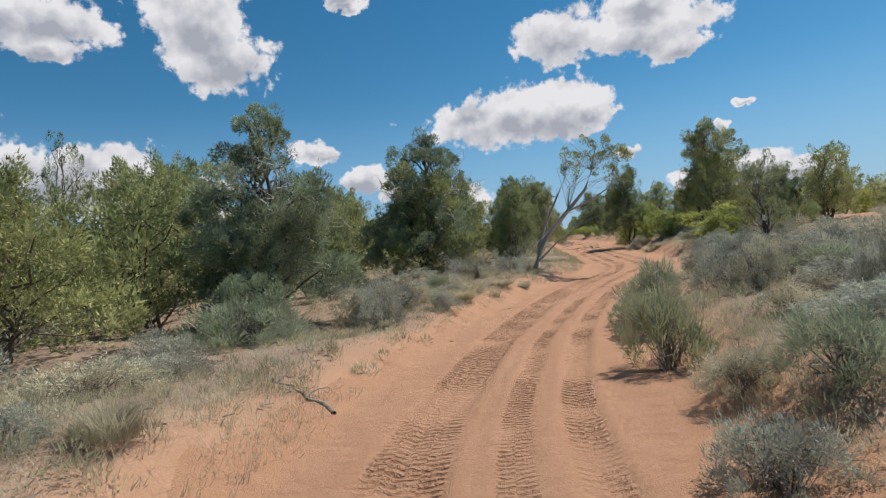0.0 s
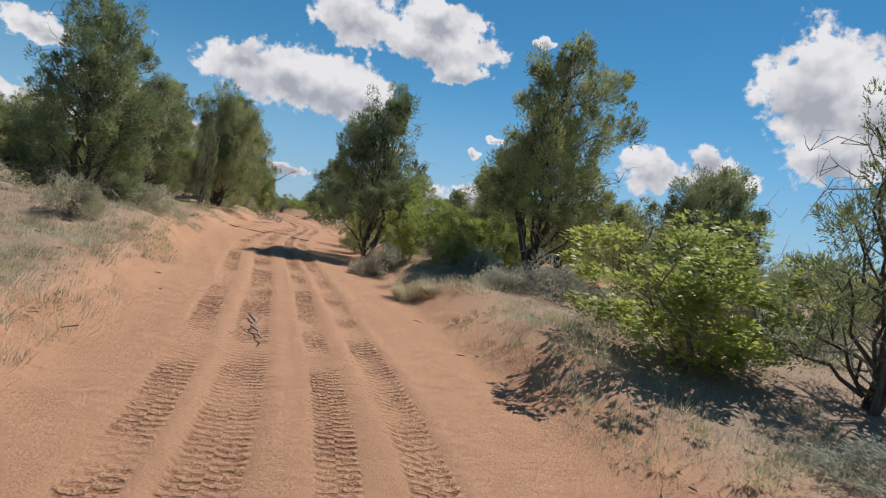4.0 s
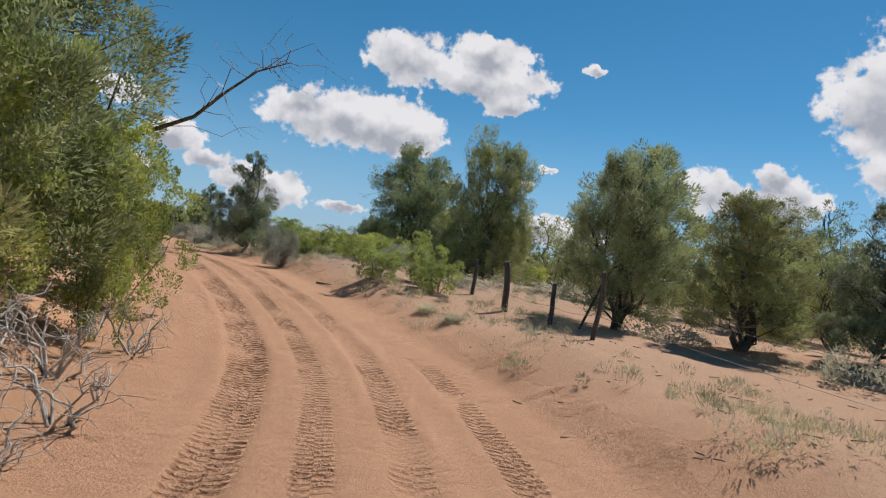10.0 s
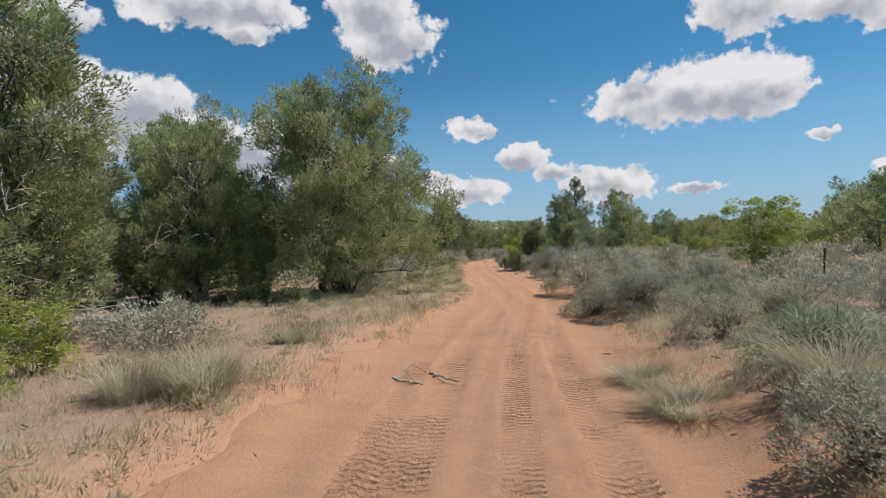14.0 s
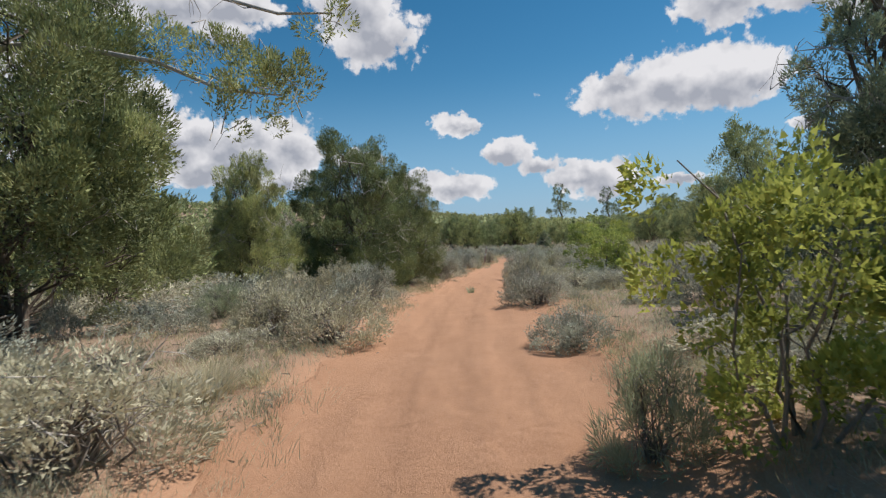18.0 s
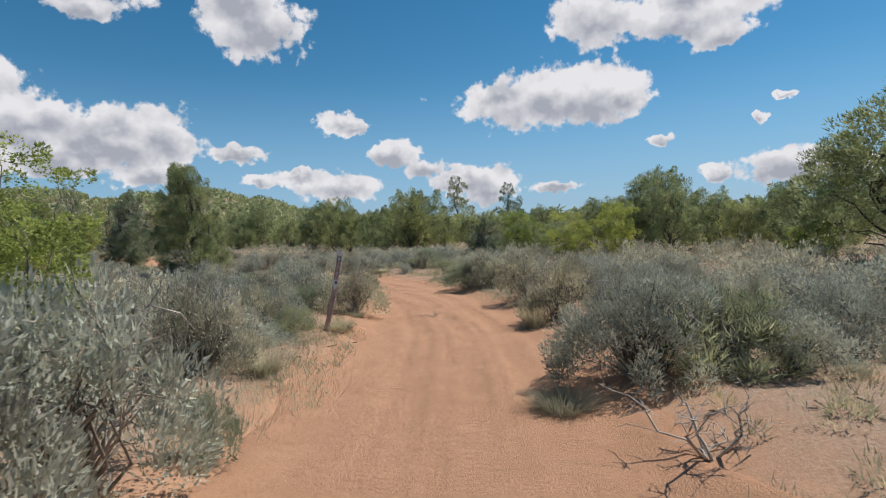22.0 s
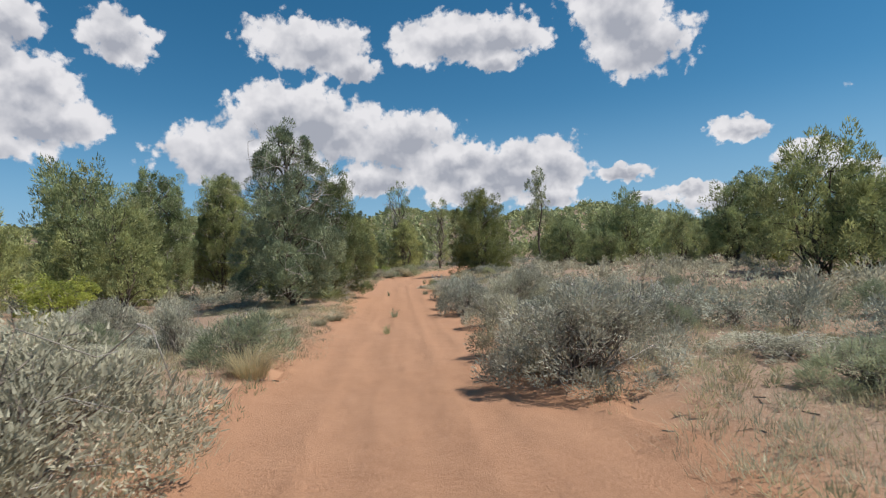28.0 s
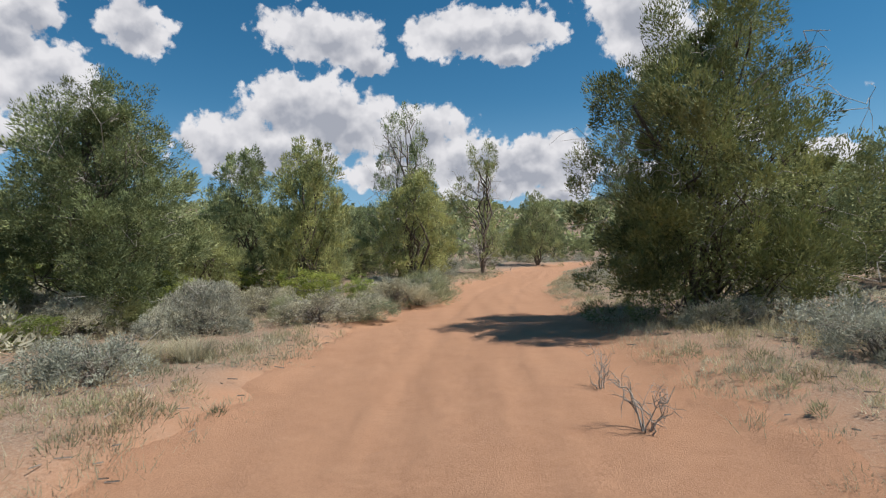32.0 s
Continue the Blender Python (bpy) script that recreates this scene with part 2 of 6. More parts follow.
def sand_material(name, litter):
    """Red dune sand, rippled and printed; litter: how much grey plant litter lies on it."""
    m, n, l, b = material(name, 0.95)
    pos = n.new("ShaderNodeNewGeometry").outputs["Position"]
    broad, mid, grain = noise_node(n, l, 0.35, 3, 0.5, pos), noise_node(n, l, 2.6, 5, 0.6, pos), noise_node(n, l, 60, 4, 0.7, pos)
    col = ramp_node(n, l, broad, [(0.3, (0.440, 0.232, 0.128)), (0.7, (0.530, 0.300, 0.178))])
    col = mix_node(n, l, 0.55, col, ramp_node(n, l, mid, [(0.3, (0.385, 0.198, 0.111)), (0.7, (0.520, 0.300, 0.181))]))
    col = mix_node(n, l, 0.5, col, ramp_node(n, l, grain, [(0.25, (0.310, 0.156, 0.091)), (0.5, (0.480, 0.270, 0.160)), (0.8, (0.590, 0.365, 0.234))]))
    if litter:
        patch = noise_node(n, l, 0.9, 6, 0.7, pos)
        bits = noise_node(n, l, 30, 6, 0.85, pos)
        mask = ramp_node(n, l, patch, [(0.26, (0, 0, 0)), (0.42, (1, 1, 1))])
        mask = mix_node(n, l, 1.0, mask, ramp_node(n, l, bits, [(0.33, (0.3, 0.3, 0.3)), (0.52, (litter, litter, litter))]), "MULTIPLY")
        away = n.new("ShaderNodeAttribute")
        away.attribute_name = "overgrown"
        mask = mix_node(n, l, 1.0, mask, away.outputs["Color"], "MULTIPLY")
        grey = ramp_node(n, l, noise_node(n, l, 34, 5, 0.7, pos), [(0.32, (0.11, 0.085, 0.065)), (0.5, (0.25, 0.20, 0.15)), (0.68, (0.44, 0.39, 0.31))])
        col = mix_node(n, l, mask, col, grey)
    relief = None
    if not litter:
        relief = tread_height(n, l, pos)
        # lug pits drawn darker: turned sand, with their shade put into the colour
        turned_pit_shade = n.new("ShaderNodeMapRange")
        l.new(relief, turned_pit_shade.inputs[0])
        for socket, value in zip(list(turned_pit_shade.inputs)[1:5], (-0.8, 0.05, 0.78, 0.0)):
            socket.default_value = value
        col = mix_node(n, l, turned_pit_shade.outputs[0], col, (0.27, 0.115, 0.055))
    l.new(col, b.inputs["Base Color"])
    add = n.new("ShaderNodeMath")
    add.operation = "MULTIPLY_ADD"
    l.new(mid, add.inputs[0])
    add.inputs[1].default_value = 2.0
    l.new(grain, add.inputs[2])
    if relief is not None:
        more = n.new("ShaderNodeMath")
        more.operation = "MULTIPLY_ADD"
        l.new(relief, more.inputs[0])
        more.inputs[1].default_value = 1.5
        l.new(add.outputs[0], more.inputs[2])
        bump_node(n, l, b, more.outputs[0], 0.85, 0.026)
    else:
        bump_node(n, l, b, add.outputs[0], 0.6, 0.02)
    return m


def leaf_material(name, dark, light, thin=0.35, rough=0.6, odd=None):
    """Leaves that let some light through: each tuft has its own tone, and each leaf differs a little."""
    m, n, l, b = material(name, rough)
    geo, info = n.new("ShaderNodeNewGeometry"), n.new("ShaderNodeObjectInfo")
    tuft = n.new("ShaderNodeAttribute")
    tuft.attribute_name = "tone"
    mid = tuple((p + q) / 2 for p, q in zip(dark, light))
    col = ramp_node(n, l, tuft.outputs["Fac"], [(0.0, dark), (0.5, mid), (1.0, light)])
    col = mix_node(n, l, 0.35, col, ramp_node(n, l, geo.outputs["Random Per Island"], [(0.0, tuple(0.75 * c for c in dark)), (1.0, tuple(1.2 * c for c in light))]))
    patch = noise_node(n, l, 1.2, 3, 0.55, geo.outputs["Position"])
    col = mix_node(n, l, 0.45, col, ramp_node(n, l, patch, [(0.40, tuple(0.8 * c for c in dark)), (0.60, tuple(1.15 * c for c in light))]))
    tint = ramp_node(n, l, info.outputs["Random"], [(0.0, (0.85, 0.9, 0.9)), (0.5, (1, 1, 1)), (1.0, (1.15, 1.08, 0.92))])
    col = mix_node(n, l, 1.0, col, tint, "MULTIPLY")
    if odd:
        spot = ramp_node(n, l, noise_node(n, l, 0.8, 2, 0.5, geo.outputs["Position"]), [(0.58, (0, 0, 0)), (0.74, (0.65, 0.65, 0.65))])
        col = mix_node(n, l, spot, col, odd)
    l.new(col, b.inputs["Base Color"])
    t = n.new("ShaderNodeBsdfTranslucent")
    l.new(col, t.inputs[0])
    k = n.new("ShaderNodeMixShader")
    k.inputs[0].default_value = thin
    l.new(b.outputs[0], k.inputs[1])
    l.new(t.outputs[0], k.inputs[2])
    l.new(k.outputs[0], n["Material Output"].inputs[0])
    return m


def bark_material(name, dark, light):
    m, n, l, b = material(name, 0.9)
    pos = n.new("ShaderNodeTexCoord").outputs["Object"]
    strips = noise_node(n, l, 14, 5, 0.65, pos, (1, 1, 0.15))
    col = ramp_node(n, l, strips, [(0.3, dark), (0.7, light)])
    l.new(col, b.inputs["Base Color"])
    bump_node(n, l, b, strips, 0.7, 0.03)
    return m


def plain_material(name, dark, light, rough=0.7, scale=8.0, metal=0.0):
    m, n, l, b = material(name, rough)
    pos = n.new("ShaderNodeTexCoord").outputs["Object"]
    grain = noise_node(n, l, scale, 5, 0.65, pos)
    l.new(ramp_node(n, l, grain, [(0.3, dark), (0.7, light)]), b.inputs["Base Color"])
    b.inputs["Metallic"].default_value = metal
    bump_node(n, l, b, grain, 0.25, 0.01)
    return m


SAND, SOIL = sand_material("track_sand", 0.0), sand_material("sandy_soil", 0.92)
JUNIPER = leaf_material("juniper_leaf", (0.115, 0.145, 0.068), (0.51, 0.55, 0.27), 0.34, 0.65, (0.42, 0.385, 0.21))
# darker copy of the juniper leaf, the near trees' shade put into its colour
SHADED_JUNIPER = leaf_material("dark_juniper_leaf", (0.06, 0.085, 0.04), (0.34, 0.38, 0.17), 0.22, 0.6, (0.30, 0.29, 0.13))
PINYON = leaf_material("pinyon_needle", (0.11, 0.145, 0.09), (0.43, 0.48, 0.30), 0.26)
OAK = leaf_material("oak_leaf", (0.16, 0.21, 0.055), (0.51, 0.56, 0.16), 0.45, 0.5)
SAGE = leaf_material("sage_leaf", (0.215, 0.215, 0.165), (0.65, 0.64, 0.515), 0.3, 0.8)
GREEN = leaf_material("rabbitbrush_leaf", (0.20, 0.235, 0.135), (0.47, 0.50, 0.34), 0.45, 0.7)
STRAW = leaf_material("dry_grass", (0.28, 0.25, 0.16), (0.66, 0.60, 0.43), 0.45, 0.8)
HERB = leaf_material("herb_blade", (0.22, 0.235, 0.155), (0.50, 0.50, 0.36), 0.45, 0.8)
YUCCA = leaf_material("yucca_leaf", (0.20, 0.23, 0.10), (0.46, 0.47, 0.25), 0.15, 0.5)
BARK, GREYWOOD = bark_material("juniper_bark", (0.06, 0.045, 0.035), (0.20, 0.165, 0.13)), bark_material("weathered_wood", (0.26, 0.235, 0.21), (0.58, 0.54, 0.48))
TWIG = bark_material("sage_twig", (0.14, 0.12, 0.10), (0.36, 0.32, 0.27))

# ---- lie of the land ----
# centre line of the sand track: x, y, height
ROAD = [(0.3, -22.0, 0.10), (0.0, 0.0, -0.03), (1.1, 8.9, -0.20), (4.1, 17.3, -0.08), (8.2, 25.2, 0.07), (9.8, 34.0, 0.16), (10.9, 42.9, 0.43), (12.7, 51.7, 0.49), (14.9, 60.3, 0.57), (16.3, 69.2, 0.62), (15.0, 78.0, 1.11), (12.8, 86.7, 1.10), (11.2, 95.5, 0.91), (10.3, 104.4, 0.82), (8.0, 113.0, 0.75), (5.7, 121.7, 0.59), (3.8, 130.4, 0.53), (2.2, 139.3, 0.19), (1.0, 148.1, -0.18), (0.3, 157.0, -0.40), (-0.1, 166.0, -0.66), (-2.0, 174.7, -0.95), (-6.0, 182.7, -1.14), (-11.2, 190.0, -1.32), (-17.5, 196.4, -1.28), (-23.8, 202.7, -1.31), (-30.1, 209.0, -1.11), (-36.3, 215.5, -0.98), (-45.1, 226.4, -0.92), (-52.1, 236.9, -0.90), (-56.6, 246.4, -0.75), (-60.4, 254.4, -0.50), (-62.6, 268.4, -0.30)]
# half width of bare sand and height of the banks along the track, by y
HALF = [(-40, 2.0), (10, 2.1), (20, 2.3), (40, 2.6), (56, 3.2), (66, 3.0), (76, 2.3), (92, 1.9), (110, 1.6), (160, 1.5), (176, 1.8), (186, 2.2), (198, 1.7), (210, 2.0), (218, 2.6), (228, 2.6), (240, 2.2), (300, 1.8)]
BANK = [(-40, 0.35), (10, 0.45), (40, 0.55), (60, 0.5), (90, 0.4), (105, 0.2), (170, 0.2), (200, 0.18), (300, 0.25)]


def spline(points, steps):
    """Points along a smooth line through the given ones."""
    p = [np.array(q, float) for q in points]
    p = [2 * p[0] - p[1]] + p + [2 * p[-1] - p[-2]]
    out = []
    for a, b, c, d in zip(p, p[1:], p[2:], p[3:]):
        for i in range(steps):
            u = i / steps
            out.append(0.5 * (2 * b + (c - a) * u + (2 * a - 5 * b + 4 * c - d) * u * u + (3 * b - a - 3 * c + d) * u ** 3))
    out.append(p[-2])
    return np.array(out)


LINE = spline(ROAD, 14)


def ramp(x, a, b):
    t = np.clip((np.asarray(x, float) - a) / (b - a), 0, 1)
    return t * t * (3 - 2 * t)


def waves(x, y):
    """Gentle uneven ground, about a decimetre."""
    return (0.10 * np.sin(0.31 * x + 1.3) * np.cos(0.23 * y) + 0.06 * np.sin(0.83 * x - 0.41 * y)
            + 0.04 * np.cos(1.31 * y + 0.67 * x + 2.0) + 0.025 * np.sin(2.3 * x + 1.9 * y))


def near_line(x, y):
    """Signed distance to the right of the track, its height there and the nearest point's index."""
    x, y = np.atleast_1d(np.asarray(x, float)), np.atleast_1d(np.asarray(y, float))
    lat, high, which = np.empty(len(x)), np.empty(len(x)), np.empty(len(x), int)
    way = np.gradient(LINE[:, :2], axis=0)
    way /= np.linalg.norm(way, axis=1, keepdims=True)
    for k in range(0, len(x), 20000):
        s = slice(k, k + 20000)
        d = (x[s, None] - LINE[None, :, 0]) ** 2 + (y[s, None] - LINE[None, :, 1]) ** 2
        i = d.argmin(1)
        side = (x[s] - LINE[i, 0]) * way[i, 1] - (y[s] - LINE[i, 1]) * way[i, 0]
        lat[s], which[s] = np.sqrt(d[np.arange(len(i)), i]) * np.where(side < 0, -1, 1), i
        near = np.exp(-(d - d.min(1)[:, None]) / (6 + 0.3 * d.min(1)[:, None]))
        high[s] = (near * LINE[None, :, 2]).sum(1) / near.sum(1)
    return lat, high, which


def ground_height(x, y, open_cut=True):
    x, y = np.atleast_1d(np.asarray(x, float)), np.atleast_1d(np.asarray(y, float))
    lat, high, i = near_line(x, y)
    away, along = np.abs(lat), LINE[i, 1]
    half = np.interp(along, *zip(*HALF))
    bank = np.interp(along, *zip(*BANK)) * (1 + 0.35 * np.sin(along * 0.9 + np.sign(lat) * 2) * np.sin(along * 0.37))
    z = high + bank * ramp(away, half - 0.3, half + 0.9) + waves(x, y) * ramp(away, half, half + 2.5)
    # far country: a wooded ridge to the north-west, level plain elsewhere
    far = np.hypot(x, y - 110)
    turn = np.degrees(np.arctan2(-(x + 5), y - 150))
    ridge = 34 * ramp(turn, -6, 34) * (1 - ramp(turn, 95, 140)) * ramp(far, 190, 520) * (1 + 0.12 * np.sin(turn * 0.35) + 0.06 * np.sin(turn * 1.1))
    z = z * (1 - ramp(away, 60, 200)) + ridge + 1.2 * np.sin(x / 37.0) * np.cos(y / 41.0) * ramp(away, 40, 150)
    return z


# ---- the ground ----
def mesh_from(name, verts, faces, mats, smooth=False, index=None):
    """A mesh from arrays; faces: (n, 3) or (n, 4)."""
    me = bpy.data.meshes.new(name)
    verts, faces = np.asarray(verts, np.float32), np.asarray(faces, np.int32)
    me.vertices.add(len(verts))
    me.vertices.foreach_set("co", verts.ravel())
    me.loops.add(faces.size)
    me.loops.foreach_set("vertex_index", faces.ravel())
    me.polygons.add(len(faces))
    k = faces.shape[1]
    me.polygons.foreach_set("loop_start", np.arange(0, faces.size, k, dtype=np.int32))
    for m in mats:
        me.materials.append(m)
    if index is not None:
        me.polygons.foreach_set("material_index", np.asarray(index, np.int32))
    me.polygons.foreach_set("use_smooth", np.full(len(faces), smooth))
    me.update(calc_edges=True)
    return me


def grid_faces(rows, cols):
    i = np.arange((rows - 1) * (cols - 1))
    a = i // (cols - 1) * cols + i % (cols - 1)
    return np.stack([a, a + 1, a + cols + 1, a + cols], 1)


def spread(a, b, step, far):
    """Coordinates close together from a to b and wider and wider out to far."""
    mid = np.arange(a, b + step / 2, step)
    out = [b + step]
    while out[-1] < far:
        out.append(out[-1] + (out[-1] - b) * 0.16 + step)
    left = [a + b - v for v in out]
    return np.array(left[::-1] + mid.tolist() + out)


def build_ground():
    gx, gy = spread(-78, 48, 0.7, 2600), spread(-24, 276, 0.7, 2600)
    X, Y = np.meshgrid(gx, gy)
    x, y = X.ravel(), Y.ravel()
    z = ground_height(x, y)
    lat, high, i = near_line(x, y)
    z -= 0.16 * (1 - ramp(np.abs(lat), np.interp(LINE[i, 1], *zip(*HALF)) - 0.5, np.interp(LINE[i, 1], *zip(*HALF)) + 0.5))
    stops = (-40, 30, 42, 58, 72, 82, 140, 170, 300)
    cover = np.where(lat < 0, np.interp(LINE[i, 1], stops, (1, 0.9, 0.9, 0.4, 0.4, 0.8, 0.9, 0.8, 1)), np.interp(LINE[i, 1], stops, (1, 0.9, 0.35, 0.35, 0.4, 0.8, 0.9, 0.8, 1)))
    grown = cover * ramp(np.abs(lat), np.interp(LINE[i, 1], *zip(*HALF)) + 0.1, np.interp(LINE[i, 1], *zip(*HALF)) + 1.3)
    me = mesh_from("ground", np.stack([x, y, z], 1), grid_faces(len(gy), len(gx)), [SOIL], True)
    me.attributes.new("overgrown", "FLOAT", "POINT").data.foreach_set("value", grown.astype(np.float32))
    tagged(new("ground", me), "reddish sandy soil with grey plant litter", "ground", kind="structure")


# wheel ruts: offset to the right, half width, depth, how the tread shows, wander
RUTS = ((-0.70, 0.22, 0.035, 1.0, 0.0), (0.72, 0.18, 0.035, 1.0, 0.6), (0.08, 0.15, 0.022, 0.9, 0.2), (-1.05, 0.16, 0.02, 0.7, 1.1), (1.75, 0.17, 0.018, 0.7, 0.4))


def build_track():
    s = np.r_[0, np.cumsum(np.hypot(*np.diff(LINE[:, :2], axis=0).T))]
    at_y = LINE[:, 1]
    s0, s1, s2 = np.interp(0, at_y, s), np.interp(90, at_y, s), s[-1]
    along = np.r_[np.arange(0, s0, 0.4), np.arange(s0, s1, 0.045), np.arange(s1, s2, 0.11)]
    cols = np.r_[np.linspace(-1, -0.62, 7), np.linspace(-0.59, 0.48, 40), np.linspace(0.52, 1, 8)]
    px, py, pz = (np.interp(along, s, LINE[:, k]) for k in range(3))
    k = 25
    smooth = np.ones(2 * k + 1) / (2 * k + 1)
    tx, ty = np.gradient(px), np.gradient(py)
    tx, ty = (np.convolve(np.pad(t, k, mode="edge"), smooth, "valid") for t in (tx, ty))
    n = np.hypot(tx, ty)
    tx, ty = tx / n, ty / n
    half = np.interp(py, *zip(*HALF)) + 0.55
    edge = 0.16 * np.sin(along * 1.7) * np.sin(along * 0.53 + 1) + 0.08 * np.sin(along * 4.1)
    lat = cols[None] * (half + edge)[:, None]
    x, y = px[:, None] + lat * ty[:, None], py[:, None] - lat * tx[:, None]
    z = ground_height(x.ravel(), y.ravel()).reshape(x.shape) + 0.012
    rel = np.abs(cols)[None] * np.ones_like(lat)
    z -= 0.12 * ramp(rel, 0.86, 1.0)
    sa = along[:, None]
    fresh = 1 - 0.95 * ramp(py, 82, 104)[:, None] + 0.25 * ramp(py, 158, 170)[:, None] * (1 - ramp(py, 186, 196)[:, None])
    carried = {"along": sa + 0 * lat, "fresh": np.clip(fresh, 0, 1) + 0 * lat}
    for k, (off, wide, deep, tread, wander) in enumerate(RUTS):
        c = off + 0.10 * np.sin(sa * 0.11 + wander * 3) + 0.28 * wander * np.sin(sa * 0.07 + wander)
        u = (lat - c) / wide
        if k == 4:
            u = np.where(((py > 63.5) & (py < 70))[:, None], u, 9.0)
        carried["rut_%d" % k] = u
        inside = np.exp(-np.abs(u) ** 4)
        rim = np.exp(-((np.abs(u) - 1.45) / 0.35) ** 2)
        z += (-deep * inside + 0.35 * deep * rim) * (0.35 + 0.65 * fresh)
    z += 0.03 * np.sin(lat * 1.9 + 0.6 * np.sin(sa * 0.3)) * (1 - rel) + 0.012 * np.sin(sa * 2.9 + 3 * lat) * np.sin(lat * 5.1 - sa * 1.7)
    rng = np.random.default_rng(3)
    z += rng.normal(0, 0.0028, z.shape)
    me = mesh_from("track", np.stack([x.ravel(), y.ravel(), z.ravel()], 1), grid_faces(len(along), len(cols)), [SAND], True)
    for key, value in carried.items():
        me.attributes.new(key, "FLOAT", "POINT").data.foreach_set("value", np.asarray(value, np.float32).ravel())
    tagged(new("road", me), "soft orange sand track with wheel ruts and tyre prints", "road", kind="structure")


build_ground()
build_track()


# ---- plants ----
def part(name, me, parent, label=""):
    ob = new(name, me)
    ob.parent = parent
    return tagged(ob, label)


def tubes(paths, sides=5):
    """Tapered round limbs: each a list of (x, y, z, radius). Returns vertices and faces."""
    vs, fs, base = [], [], 0
    ring = np.arange(sides) * 2 * np.pi / sides
    for p in paths:
        p = np.asarray(p, float)
        d = np.gradient(p[:, :3], axis=0)
        d /= np.linalg.norm(d, axis=1, keepdims=True) + 1e-9
        ref = np.where(np.abs(d[:, 2:]) > 0.9, [[1.0, 0, 0]], [[0, 0, 1.0]])
        u = np.cross(d, ref)
        u /= np.linalg.norm(u, axis=1, keepdims=True) + 1e-9
        v = np.cross(d, u)
        r = p[:, 3, None, None]
        q = p[:, None, :3] + r * (np.cos(ring)[None, :, None] * u[:, None] + np.sin(ring)[None, :, None] * v[:, None])
        vs.append(q.reshape(-1, 3))
        k = np.arange(sides)
        for i in range(len(p) - 1):
            a = base + i * sides
            fs.append(np.stack([a + k, a + (k + 1) % sides, a + sides + (k + 1) % sides, a + sides + k], 1))
        base += len(p) * sides
    return np.concatenate(vs), np.concatenate(fs)


def limb(rng, start, end, r0, r1, bend=0.15, n=6):
    """A crooked limb from start to end."""
    t = np.linspace(0, 1, n)[:, None]
    start, end = np.asarray(start, float), np.asarray(end, float)
    far = np.linalg.norm(end - start)
    p = start + (end - start) * t
    wob = np.cumsum(rng.normal(0, 1, (n, 3)), 0)
    wob -= wob[0] + (wob[-1] - wob[0]) * t
    p = p + wob * bend * far * 0.35
    p[:, 2] += far * bend * 0.5 * np.sin(t[:, 0] * np.pi)
    return np.c_[p, r0 + (r1 - r0) * t[:, 0] ** 0.8]


def leaves(rng, centres, ways, count, radius, long, wide, stretch=1.3, lift=0.3):
    """Tufts of small blades round the centres: each tuft a dense knob, drawn out along its way, its blades facing out from its middle.
    Returns vertices, faces and each vertex's tone."""
    m = len(centres)
    n = m * count
    c, w = np.repeat(centres, count, 0), np.repeat(ways, count, 0)
    r = np.repeat(np.broadcast_to(radius, (m,)), count)[:, None]
    d = rng.normal(0, 1, (n, 3)) + w * 0.45
    d /= np.linalg.norm(d, axis=1, keepdims=True) + 1e-9
    depth = 0.5 + 0.5 * rng.random((n, 1)) ** 0.6
    p = c + d * r * depth + w * (d * w).sum(1, keepdims=True) * r * depth * (stretch - 1)
    go = d * 0.75 + w * 0.55 + rng.normal(0, 0.38, (n, 3)) + [0, 0, lift]
    go /= np.linalg.norm(go, axis=1, keepdims=True) + 1e-9
    face = d + [0, 0, 0.25] + rng.normal(0, 0.32, (n, 3))
    s = np.cross(face, go)
    s /= np.linalg.norm(s, axis=1, keepdims=True) + 1e-9
    L = long * rng.uniform(0.6, 1.4, (n, 1))
    Wd = wide * rng.uniform(0.7, 1.3, (n, 1))
    v = np.stack([p - s * Wd, p + s * Wd, p + go * L], 1)
    tone = np.clip(np.repeat(rng.normal(0.5, 0.3, m), count), 0, 1)
    return v.reshape(-1, 3), np.arange(3 * n).reshape(-1, 3), np.repeat(tone, 3)


def leafy(name, made, mat):
    """The mesh of what leaves() made, its tones with it."""
    v, f, tone = made
    me = mesh_from(name, v, f, [mat])
    me.attributes.new("tone", "FLOAT", "POINT").data.foreach_set("value", np.asarray(tone, np.float32))
    return me


def crown_points(rng, lobes, n, up=0.3):
    """Places on the skin of lobes (x, y, z, radius across, radius up), more of them outside and above, and the way that growth goes there."""
    lobes = np.asarray(lobes, float)
    weight = lobes[:, 3] ** 2
    k = rng.choice(len(lobes), n, p=weight / weight.sum())
    out = lobes[k, :3] * [1, 1, 0]
    out /= np.linalg.norm(out, axis=1, keepdims=True) + 0.3
    d = rng.normal(0, 1, (n, 3)) + out * 0.55 + [0, 0, up]
    d /= np.linalg.norm(d, axis=1, keepdims=True)
    r = rng.uniform(0.72, 1.1, (n, 1))
    p = lobes[k, :3] + d * r * np.c_[lobes[k, 3], lobes[k, 3], lobes[k, 4]]
    w = d * 0.7 + out * 0.2 + [0, 0, 0.55]
    return p, w / np.linalg.norm(w, axis=1, keepdims=True)


